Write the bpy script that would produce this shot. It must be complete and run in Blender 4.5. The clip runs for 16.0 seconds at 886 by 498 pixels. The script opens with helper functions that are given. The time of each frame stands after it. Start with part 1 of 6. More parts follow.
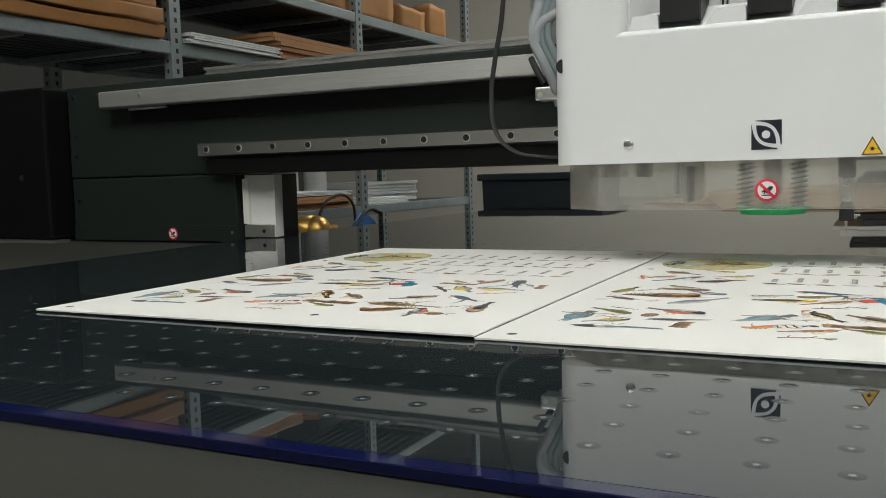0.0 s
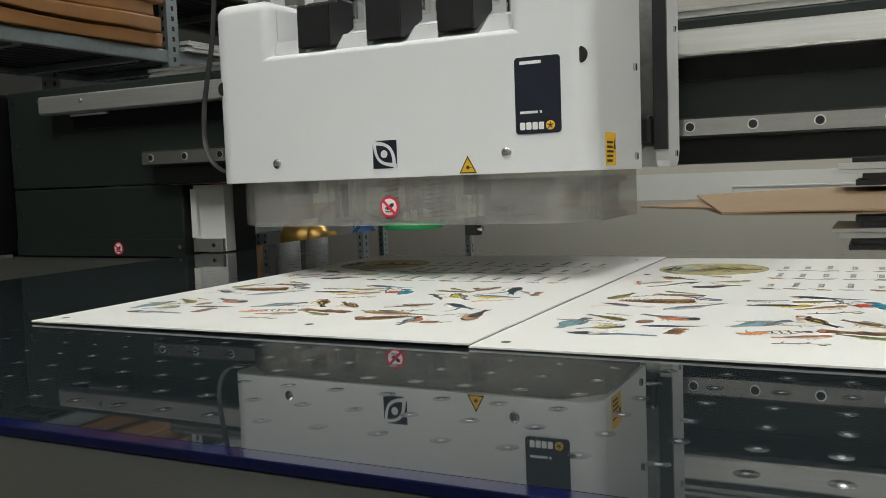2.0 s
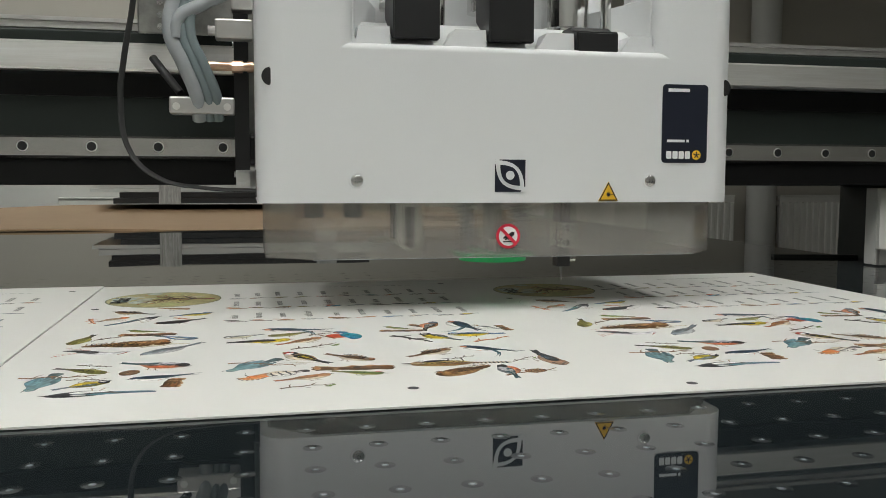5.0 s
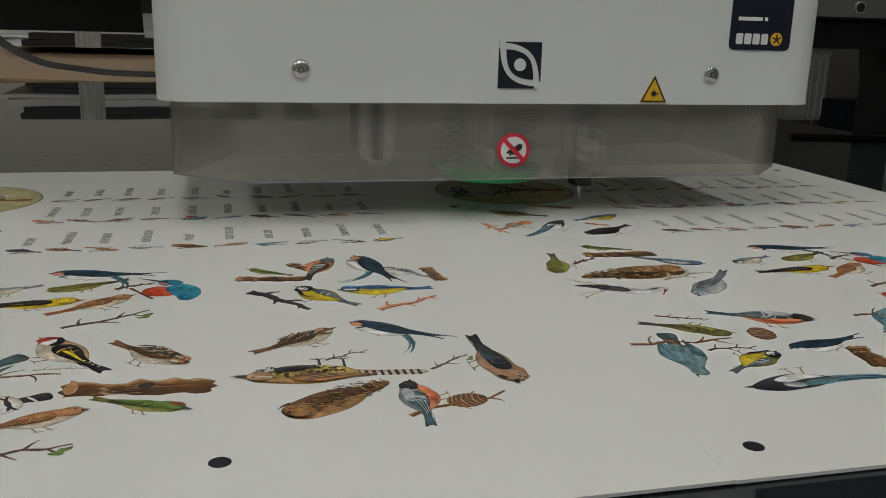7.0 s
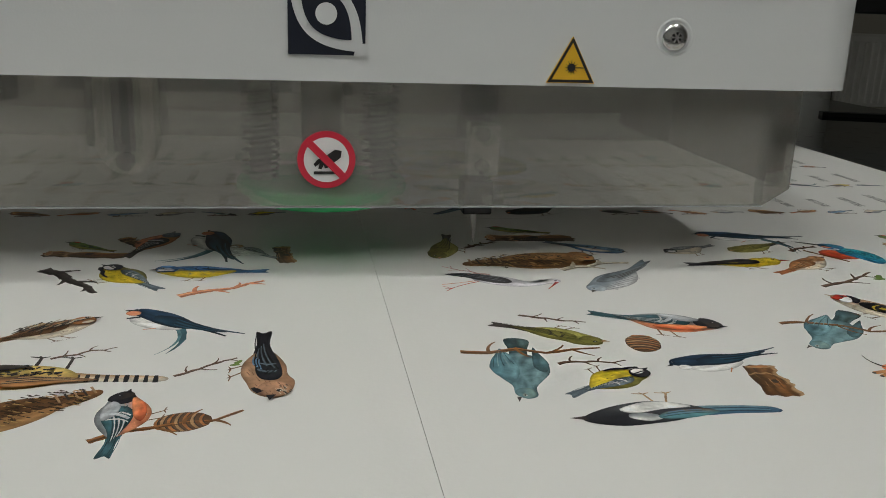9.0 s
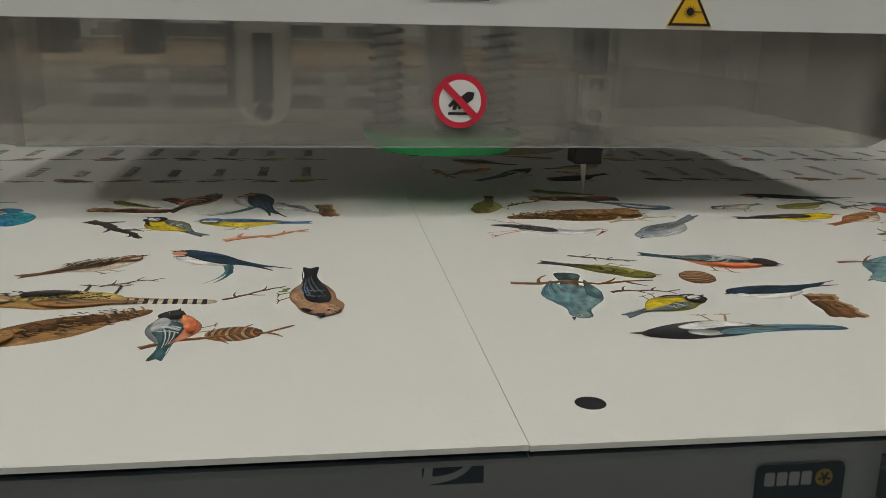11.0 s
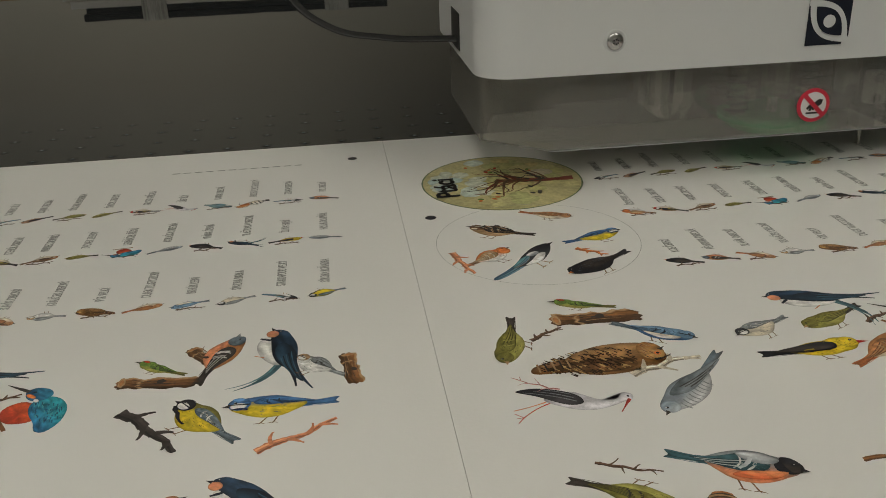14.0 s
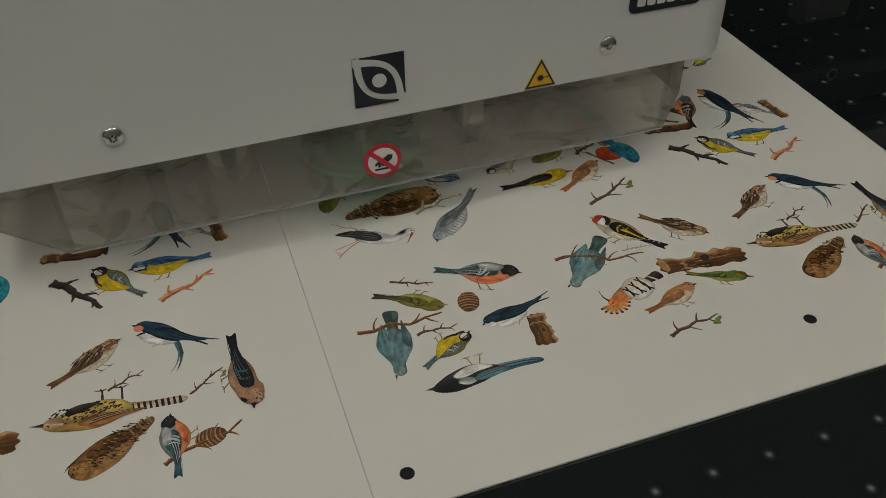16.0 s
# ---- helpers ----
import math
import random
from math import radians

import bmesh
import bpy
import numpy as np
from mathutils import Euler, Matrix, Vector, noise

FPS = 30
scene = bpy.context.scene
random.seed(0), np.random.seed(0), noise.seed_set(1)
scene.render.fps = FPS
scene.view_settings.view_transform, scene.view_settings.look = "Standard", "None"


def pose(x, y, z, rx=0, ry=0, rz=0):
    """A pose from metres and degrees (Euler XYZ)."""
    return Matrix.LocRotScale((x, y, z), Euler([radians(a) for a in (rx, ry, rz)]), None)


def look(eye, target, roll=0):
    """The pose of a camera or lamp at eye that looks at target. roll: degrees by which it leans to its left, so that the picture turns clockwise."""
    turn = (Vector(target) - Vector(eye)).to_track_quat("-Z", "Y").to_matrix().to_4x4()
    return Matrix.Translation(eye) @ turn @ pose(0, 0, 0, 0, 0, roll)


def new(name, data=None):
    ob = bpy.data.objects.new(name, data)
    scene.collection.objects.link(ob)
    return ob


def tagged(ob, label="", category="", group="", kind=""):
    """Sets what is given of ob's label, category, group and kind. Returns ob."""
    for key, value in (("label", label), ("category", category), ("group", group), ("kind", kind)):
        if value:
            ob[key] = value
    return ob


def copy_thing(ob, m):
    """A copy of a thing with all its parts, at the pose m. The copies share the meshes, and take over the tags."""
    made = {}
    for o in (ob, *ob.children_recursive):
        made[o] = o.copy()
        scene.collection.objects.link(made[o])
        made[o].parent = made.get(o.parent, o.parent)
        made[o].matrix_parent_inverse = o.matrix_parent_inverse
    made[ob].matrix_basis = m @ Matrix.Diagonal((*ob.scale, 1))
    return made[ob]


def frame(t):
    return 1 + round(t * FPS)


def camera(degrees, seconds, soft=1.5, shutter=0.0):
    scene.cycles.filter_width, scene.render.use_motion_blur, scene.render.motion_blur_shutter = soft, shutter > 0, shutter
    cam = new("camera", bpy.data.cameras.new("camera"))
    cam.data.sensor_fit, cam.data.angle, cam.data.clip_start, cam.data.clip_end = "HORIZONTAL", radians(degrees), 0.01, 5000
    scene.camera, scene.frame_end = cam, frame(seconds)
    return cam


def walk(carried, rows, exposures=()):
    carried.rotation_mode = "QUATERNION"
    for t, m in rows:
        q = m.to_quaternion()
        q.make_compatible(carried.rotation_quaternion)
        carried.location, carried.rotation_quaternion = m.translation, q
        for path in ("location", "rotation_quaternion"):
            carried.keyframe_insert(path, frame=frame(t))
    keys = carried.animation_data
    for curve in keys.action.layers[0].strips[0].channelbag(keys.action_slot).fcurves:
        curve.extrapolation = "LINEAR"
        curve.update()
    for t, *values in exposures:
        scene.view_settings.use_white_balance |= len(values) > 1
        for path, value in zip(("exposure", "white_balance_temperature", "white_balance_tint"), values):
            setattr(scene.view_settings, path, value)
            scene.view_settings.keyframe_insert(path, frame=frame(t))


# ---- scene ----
cam = camera(53.12, 16.0, soft=0.9)
PATH = [
    (0, (0.7011, -0.5621, 0.1162), (0.2581, 0.3304, 0.0307), -1.57),
    (0.5, (0.7016, -0.5629, 0.1168), (0.2622, 0.3314, 0.0327), -1.68),
    (1, (0.7030, -0.5585, 0.1170), (0.2656, 0.3369, 0.0342), -1.84),
    (1.5, (0.7044, -0.5559, 0.1173), (0.2655, 0.3390, 0.0365), -1.95),
    (2, (0.7057, -0.5595, 0.1185), (0.2620, 0.3332, 0.0389), -2.09),
    (2.5, (0.7041, -0.5595, 0.1184), (0.2572, 0.3317, 0.0410), -2.20),
    (3, (0.7048, -0.5591, 0.1196), (0.2953, 0.3502, 0.0464), -2.15),
    (3.5, (0.7159, -0.5578, 0.1237), (0.3741, 0.3793, 0.0526), -2.09),
    (4, (0.8223, -0.5202, 0.1261), (0.6803, 0.4675, 0.0612), -1.40),
    (4.3, (0.9065, -0.5089, 0.1286), (0.8789, 0.4884, 0.0612), -0.95),
    (4.5, (0.9611, -0.5081, 0.1308), (1.0203, 0.4878, 0.0625), -0.64),
    (4.8, (1.0349, -0.5096, 0.1346), (1.1972, 0.4744, 0.0606), -0.16),
    (5, (1.0678, -0.5151, 0.1371), (1.2810, 0.4586, 0.0565), 0.16),
    (5.2, (1.0830, -0.5225, 0.1392), (1.3391, 0.4402, 0.0512), 0.6),
    (7.3, (1.1887, -0.1773, 0.1465), (1.4176, 0.7584, -0.1219), 1.58),
    (7.5, (1.1964, -0.1480, 0.1664), (1.4157, 0.7872, -0.1119), 1.57),
    (8, (1.2096, -0.0969, 0.1912), (1.4203, 0.8370, -0.0976), 2.05),
    (8.2, (1.2420, -0.0700, 0.1690), (1.4560, 0.8630, -0.1205), 2.10),
    (8.5, (1.2854, -0.0607, 0.1290), (1.4746, 0.8884, -0.1228), 2.04),
    (9, (1.2990, -0.1705, 0.1233), (1.4639, 0.7783, -0.1459), 2.07),
    (9.5, (1.2939, -0.1582, 0.0991), (1.4456, 0.7927, -0.1706), 2.03),
    (12, (1.2923, -0.1886, 0.0880), (1.4100, 0.7776, -0.1417), 0.59),
    (12.5, (1.3021, -0.1922, 0.0910), (1.4093, 0.7728, -0.1486), 0.44),
    (13, (1.2923, -0.1773, 0.1040), (1.3936, 0.7828, -0.1568), 0.00),
    (13.5, (1.2755, -0.1458, 0.1495), (1.3708, 0.7989, -0.1643), -0.95),
    (14, (1.2956, -0.1240, 0.2273), (1.4048, 0.7857, -0.1733), -2.04),
    (14.5, (1.3324, -0.1170, 0.3117), (1.4745, 0.7400, -0.1837), -2.71),
    (15, (1.3511, -0.1680, 0.3527), (1.5323, 0.6319, -0.2194), -2.41),
    (15.5, (1.3416, -0.2192, 0.3618), (1.5419, 0.5351, -0.2634), -2.25),
    (16, (1.2891, -0.2431, 0.3753), (1.5333, 0.4839, -0.2665), -1.08),
]
HEAD = [
    (0, 0.5868, 0.4747, 0.0318),
    (0.5, 0.4715, 0.4812, 0.0318),
    (1, 0.3194, 0.4849, 0.0318),
    (1.5, 0.1913, 0.3332, 0.0318),
    (2, 0.1915, 0.3337, 0.0318),
    (2.5, 0.1913, 0.3337, 0.0318),
    (3, 0.1918, 0.3326, 0.0318),
    (3.15, 0.1918, 0.3326, 0.0318),
    (3.3, 0.3780, 0.3340, 0.0950),
    (3.5, 0.5313, 0.3370, 0.1303),
    (4, 0.9703, 0.3439, 0.1303),
    (4.3, 1.1935, 0.3420, 0.1303),
    (4.5, 1.3246, 0.3389, 0.1303),
    (5, 1.3232, 0.3388, 0.0225),
    (5.2, 1.3235, 0.3385, 0.0000),
    (7.3, 1.3844, 0.3752, 0.0000),
    (7.5, 1.3607, 0.3509, 0.0000),
    (8, 1.3258, 0.3448, 0.0000),
    (8.5, 1.3257, 0.2284, 0.0032),
    (9, 1.3129, 0.2063, 0.0000),
    (9.5, 1.2635, 0.2665, 0.0000),
    (12, 1.4049, 0.2088, 0.0000),
    (12.5, 1.3963, 0.2317, 0.0000),
    (13, 1.3971, 0.4275, 0.0000),
    (13.5, 1.4119, 0.4622, 0.0000),
    (14, 1.6425, 0.4645, 0.0000),
    (14.5, 1.6530, 0.4205, 0.0000),
    (15, 1.6527, 0.2252, 0.0000),
    (15.5, 1.6155, 0.2106, 0.0000),
    (16, 1.4036, 0.2103, 0.0000),
]
EXPOSE = [(0, 0.05, 6500, 10), (3.0, -0.04, 6500, 10), (4.0, 0.02, 6500, 10), (5.2, -0.27, 6500, 10), (7.3, -1.08, 6500, 10), (7.7, -1.08, 6500, 10), (8.4, -0.92, 6500, 10), (9.7, -0.85, 6550, 10), (11.8, -0.95, 7050, 10), (13.0, -1.0, 7150, 10), (13.5, -1.12, 7150, 10), (14.0, -1.12, 7150, 10), (15.0, -1.5, 7150, 10), (16, -1.52, 7150, 10)]
TUBE = 29.0
TUBES = ((-0.6, -0.8), (0.9, -0.8), (2.4, -0.8), (0.6, 4.9), (-1.0, 4.7))

walk(cam, [(t, look(e, a, r)) for t, e, a, r in PATH], EXPOSE)

# ---- light ----
world = bpy.data.worlds.new("room_air")
world.use_nodes = True
world.node_tree.nodes["Background"].inputs[0].default_value = (0.75, 0.8, 0.85, 1)
world.node_tree.nodes["Background"].inputs[1].default_value = 0.06
scene.world = world


# ---- materials ----
def mat(name, col, rough=0.5, metal=0.0, vary=0.12, scale=30.0, bump=0.0, bscale=200.0, spec=0.5, coat=0.0, col2=None, stretch=None, rvary=0.0):
    """Procedural surface: colour that varies at two scales, fine relief."""
    m = bpy.data.materials.new(name)
    m.use_nodes = True
    nt = m.node_tree
    b = nt.nodes["Principled BSDF"]
    b.inputs["Roughness"].default_value = rough
    b.inputs["Metallic"].default_value = metal
    b.inputs["Specular IOR Level"].default_value = spec
    b.inputs["Coat Weight"].default_value = coat
    tc = nt.nodes.new("ShaderNodeTexCoord")
    src = tc.outputs["Object"]
    if stretch:
        mp = nt.nodes.new("ShaderNodeMapping")
        mp.inputs["Scale"].default_value = stretch
        nt.links.new(src, mp.inputs["Vector"])
        src = mp.outputs["Vector"]
    n1 = nt.nodes.new("ShaderNodeTexNoise")
    n1.inputs["Scale"].default_value = scale
    n1.inputs["Detail"].default_value = 5
    nt.links.new(src, n1.inputs["Vector"])
    n2 = nt.nodes.new("ShaderNodeTexNoise")
    n2.inputs["Scale"].default_value = scale / 9
    n2.inputs["Detail"].default_value = 3
    nt.links.new(src, n2.inputs["Vector"])
    mixf = nt.nodes.new("ShaderNodeMath")
    mixf.operation = "MULTIPLY_ADD"
    nt.links.new(n1.outputs["Fac"], mixf.inputs[0])
    mixf.inputs[1].default_value = 0.5
    hf = nt.nodes.new("ShaderNodeMath")
    hf.operation = "MULTIPLY"
    hf.inputs[1].default_value = 0.5
    nt.links.new(n2.outputs["Fac"], hf.inputs[0])
    nt.links.new(hf.outputs[0], mixf.inputs[2])
    ramp = nt.nodes.new("ShaderNodeValToRGB")
    ramp.color_ramp.elements[0].position = 0.3
    ramp.color_ramp.elements[1].position = 0.7
    lo = [c * (1 - vary) for c in col]
    hi = list(col2) if col2 else [min(1, c * (1 + vary)) for c in col]
    ramp.color_ramp.elements[0].color = (*lo, 1)
    ramp.color_ramp.elements[1].color = (*hi, 1)
    nt.links.new(mixf.outputs[0], ramp.inputs["Fac"])
    nt.links.new(ramp.outputs["Color"], b.inputs["Base Color"])
    if rvary:
        mr = nt.nodes.new("ShaderNodeMapRange")
        mr.inputs["To Min"].default_value = max(0.0, rough - rvary)
        mr.inputs["To Max"].default_value = min(1.0, rough + rvary)
        nt.links.new(mixf.outputs[0], mr.inputs["Value"])
        nt.links.new(mr.outputs[0], b.inputs["Roughness"])
    if bump:
        n3 = nt.nodes.new("ShaderNodeTexNoise")
        n3.inputs["Scale"].default_value = bscale
        n3.inputs["Detail"].default_value = 4
        nt.links.new(src, n3.inputs["Vector"])
        bp = nt.nodes.new("ShaderNodeBump")
        bp.inputs["Strength"].default_value = bump
        bp.inputs["Distance"].default_value = 0.002
        nt.links.new(n3.outputs["Fac"], bp.inputs["Height"])
        nt.links.new(bp.outputs["Normal"], b.inputs["Normal"])
    return m


M_COVER = mat("white_cover_paint", (0.70, 0.71, 0.715), 0.42, vary=0.015, scale=6, bump=0.05, bscale=900)
M_BLACK = mat("black_plastic", (0.012, 0.012, 0.013), 0.38, vary=0.2)
M_RUBBER = mat("black_rubber", (0.015, 0.015, 0.015), 0.55, vary=0.2)
M_BEAM = mat("dark_grey_paint", (0.013, 0.0175, 0.0155), 0.45, vary=0.06, scale=18, bump=0.15, bscale=1500, spec=0.3)
M_BEAMB = mat("recess_and_shade_black", (0.004, 0.004, 0.004), 0.5, vary=0.15, spec=0.2)
M_HOUSING = mat("black_housing_paint", (0.003, 0.003, 0.0035), 0.6, vary=0.2, spec=0.15)
M_STEEL = mat("brushed_steel", (0.94, 0.92, 0.88), 0.42, 1.0, vary=0.12, scale=40, bump=0.10, bscale=120, stretch=(0.3, 8, 8), rvary=0.08)
M_RAIL = mat("ground_rail_steel", (0.55, 0.54, 0.52), 0.24, 1.0, vary=0.12, scale=30, stretch=(0.4, 5, 5), rvary=0.08)
M_ALU = mat("aluminium", (0.62, 0.61, 0.59), 0.4, 1.0, vary=0.10, scale=60, bump=0.05)
M_PLATE = mat("scuffed_plate", (0.36, 0.36, 0.34), 0.36, 0.9, vary=0.35, scale=70, bump=0.08, bscale=300)
M_CHROME = mat("chrome", (0.75, 0.75, 0.74), 0.12, 1.0, vary=0.05)
M_BOLT = mat("zinc_bolt", (0.55, 0.55, 0.54), 0.25, 1.0, vary=0.2, scale=300)
M_COPPER = mat("copper_fitting", (0.62, 0.42, 0.30), 0.28, 1.0, vary=0.15, scale=90)
M_GREYCABLE = mat("grey_cable", (0.30, 0.32, 0.33), 0.5, vary=0.08)
M_DARKCABLE = mat("slate_cable", (0.16, 0.20, 0.21), 0.5, vary=0.08)
M_GREEN = mat("green_foot", (0.02, 0.42, 0.13), 0.4, vary=0.08)
M_NAVY = mat("navy_sticker", (0.009, 0.012, 0.024), 0.35, vary=0.08)
M_WHITEINK = mat("white_ink", (0.82, 0.82, 0.82), 0.4, vary=0.03)
M_YELLOW = mat("yellow_sticker", (0.85, 0.50, 0.03), 0.4, vary=0.05)
M_RED = mat("red_sticker", (0.62, 0.02, 0.05), 0.4, vary=0.05)
M_INK = mat("black_ink", (0.012, 0.011, 0.011), 0.5, vary=0.1)
M_GREYINK = mat("grey_ink", (0.34, 0.34, 0.325), 0.6, vary=0.1)
M_SHEET = mat("coated_board", (0.80, 0.79, 0.76), 0.36, vary=0.012, scale=20, bump=0.03, bscale=500, spec=0.35)
M_EDGE = mat("board_edge", (0.55, 0.53, 0.49), 0.7, vary=0.1)
M_BLUE = mat("blue_tape", (0.003, 0.005, 0.042), 0.06, vary=0.25, scale=22)
M_FRAME = mat("olive_grey_frame", (0.022, 0.023, 0.019), 0.5, vary=0.08, scale=8, bump=0.1, bscale=700)
M_GALV = mat("galvanised_steel", (0.30, 0.35, 0.36), 0.45, 0.6, vary=0.15, scale=60, rvary=0.1)
M_GALVD = mat("shaded_galvanised_slats", (0.035, 0.042, 0.042), 0.5, 0.5, vary=0.2, scale=40)
M_KRAFT = mat("kraft_paper", (0.36, 0.17, 0.055), 0.6, vary=0.18, scale=14, bump=0.5, bscale=16, spec=0.4)
M_CARD = mat("cardboard", (0.40, 0.265, 0.15), 0.8, vary=0.05, scale=30, bump=0.08, bscale=90)
M_CARTON = mat("carton_brown", (0.38, 0.20, 0.09), 0.75, vary=0.1, scale=12)
M_PAPERW = mat("paper_stack", (0.62, 0.64, 0.63), 0.7, vary=0.1, scale=40, stretch=(1, 1, 20))
M_WALL = mat("beige_wall", (0.50, 0.475, 0.42), 0.85, vary=0.025, scale=3, bump=0.1, bscale=60)
M_WALLW = mat("white_wall", (0.66, 0.66, 0.63), 0.85, vary=0.03, scale=3)
M_WALLD = mat("grey_wall", (0.09, 0.09, 0.085), 0.85, vary=0.05, scale=3)
M_FLOOR = mat("grey_floor", (0.16, 0.16, 0.15), 0.55, vary=0.15, scale=4)
M_CEIL = mat("ceiling_paint", (0.62, 0.61, 0.58), 0.9, vary=0.04, scale=3)
M_RADI = mat("radiator_enamel", (0.70, 0.69, 0.65), 0.4, vary=0.02)
M_BIN = mat("dark_blue_bin", (0.012, 0.018, 0.026), 0.5, vary=0.15)
M_BRASS = mat("brass_tank", (0.45, 0.28, 0.08), 0.35, 0.8, vary=0.2, scale=25)
M_HOSEB = mat("blue_hose", (0.02, 0.16, 0.50), 0.4, vary=0.1)
M_GLASSP = mat("pale_blue_board", (0.25, 0.34, 0.38), 0.35, vary=0.06)
M_BUNDLE = mat("black_bundle", (0.018, 0.018, 0.019), 0.5, vary=0.3, scale=30)


def smoked():
    """Smoky frosted plastic of the guard."""
    m = bpy.data.materials.new("smoked_guard_plastic")
    m.use_nodes = True
    nt = m.node_tree
    b = nt.nodes["Principled BSDF"]
    b.inputs["Base Color"].default_value = (0.60, 0.59, 0.56, 1)
    b.inputs["Roughness"].default_value = 0.22
    n = nt.nodes.new("ShaderNodeTexNoise")
    n.inputs["Scale"].default_value = 9
    n.inputs["Detail"].default_value = 5
    r = nt.nodes.new("ShaderNodeMapRange")
    r.inputs["To Min"].default_value = 0.12
    r.inputs["To Max"].default_value = 0.27
    t = nt.nodes.new("ShaderNodeBsdfTransparent")
    t.inputs["Color"].default_value = (0.80, 0.79, 0.76, 1)
    f = nt.nodes.new("ShaderNodeBsdfRefraction")
    f.inputs["Color"].default_value = (0.84, 0.83, 0.80, 1)
    f.inputs["IOR"].default_value = 1.4
    f.inputs["Roughness"].default_value = 0.06
    see = nt.nodes.new("ShaderNodeMixShader")
    see.inputs[0].default_value = 0.3
    mix = nt.nodes.new("ShaderNodeMixShader")
    tc = nt.nodes.new("ShaderNodeTexCoord")
    nt.links.new(tc.outputs["Object"], n.inputs["Vector"])
    nt.links.new(n.outputs["Fac"], r.inputs["Value"])
    nt.links.new(t.outputs[0], see.inputs[1])
    nt.links.new(f.outputs[0], see.inputs[2])
    nt.links.new(r.outputs[0], mix.inputs[0])
    nt.links.new(see.outputs[0], mix.inputs[1])
    nt.links.new(b.outputs[0], mix.inputs[2])
    nt.links.new(mix.outputs[0], nt.nodes["Material Output"].inputs["Surface"])
    return m


M_SMOKE = smoked()


def glossy_top():
    """Dark plastic film over the vacuum bed: glossy, gently wavy."""
    m = mat("black_vacuum_film", (0.0125, 0.0165, 0.019), 0.018, vary=0.2, scale=6, spec=0.5)
    nt = m.node_tree
    b = nt.nodes["Principled BSDF"]
    b.inputs["IOR"].default_value = 1.75
    tc = nt.nodes.new("ShaderNodeTexCoord")
    n = nt.nodes.new("ShaderNodeTexNoise")
    n.inputs["Scale"].default_value = 4.0
    n.inputs["Detail"].default_value = 2
    nt.links.new(tc.outputs["Object"], n.inputs["Vector"])
    bp = nt.nodes.new("ShaderNodeBump")
    bp.inputs["Strength"].default_value = 0.07
    bp.inputs["Distance"].default_value = 0.004
    nt.links.new(n.outputs["Fac"], bp.inputs["Height"])
    nt.links.new(bp.outputs["Normal"], b.inputs["Normal"])
    return m


M_TOP = glossy_top()


def dimple_film():
    """The same film at each suction hole, its glint painted in as a pale tip."""
    m = bpy.data.materials.new("dimple_painted_glint")
    m.use_nodes = True
    nt = m.node_tree
    b = nt.nodes["Principled BSDF"]
    b.inputs["Roughness"].default_value = 0.11
    b.inputs["IOR"].default_value = 1.45
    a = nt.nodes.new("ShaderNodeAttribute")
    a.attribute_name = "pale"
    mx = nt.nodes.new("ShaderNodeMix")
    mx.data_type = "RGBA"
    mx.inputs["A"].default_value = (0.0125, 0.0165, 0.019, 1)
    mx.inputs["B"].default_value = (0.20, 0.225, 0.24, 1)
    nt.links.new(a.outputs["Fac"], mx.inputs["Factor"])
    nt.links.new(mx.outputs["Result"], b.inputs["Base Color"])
    return m


M_DOT = dimple_film()


def ink_material():
    """Printed watercolour: the ink's own colours, mottled."""
    m = bpy.data.materials.new("printed_watercolour")
    m.use_nodes = True
    nt = m.node_tree
    b = nt.nodes["Principled BSDF"]
    b.inputs["Roughness"].default_value = 0.45
    b.inputs["Specular IOR Level"].default_value = 0.3
    a = nt.nodes.new("ShaderNodeAttribute")
    a.attribute_name = "ink"
    tc = nt.nodes.new("ShaderNodeTexCoord")
    n = nt.nodes.new("ShaderNodeTexNoise")
    n.inputs["Scale"].default_value = 260
    n.inputs["Detail"].default_value = 6
    n.inputs["Roughness"].default_value = 0.75
    nt.links.new(tc.outputs["Object"], n.inputs["Vector"])
    r = nt.nodes.new("ShaderNodeMapRange")
    r.inputs["From Min"].default_value = 0.3
    r.inputs["From Max"].default_value = 0.7
    r.inputs["To Min"].default_value = 0.74
    r.inputs["To Max"].default_value = 1.24
    nt.links.new(n.outputs["Fac"], r.inputs["Value"])
    mul = nt.nodes.new("ShaderNodeMix")
    mul.data_type = "RGBA"
    mul.blend_type = "MULTIPLY"
    mul.inputs["Factor"].default_value = 1.0
    nt.links.new(a.outputs["Color"], mul.inputs["A"])
    nt.links.new(r.outputs[0], mul.inputs["B"])
    nt.links.new(mul.outputs["Result"], b.inputs["Base Color"])
    return m


M_PRINT = ink_material()


# ---- building helpers ----
def part(name, bm, material, parent=None, label="", smooth=False):
    me = bpy.data.meshes.new(name)
    bmesh.ops.recalc_face_normals(bm, faces=bm.faces)
    bm.to_mesh(me)
    bm.free()
    me.materials.append(material)
    if smooth:
        for p in me.polygons:
            p.use_smooth = True
    ob = new(name, me)
    if parent:
        ob.parent = parent
    if label:
        tagged(ob, label)
    return ob


def thing(name, label, category, group="", kind="", at=(0, 0, 0)):
    ob = new(name)
    ob.empty_display_size = 0.05
    ob.location = at
    return tagged(ob, label, category, group, kind)


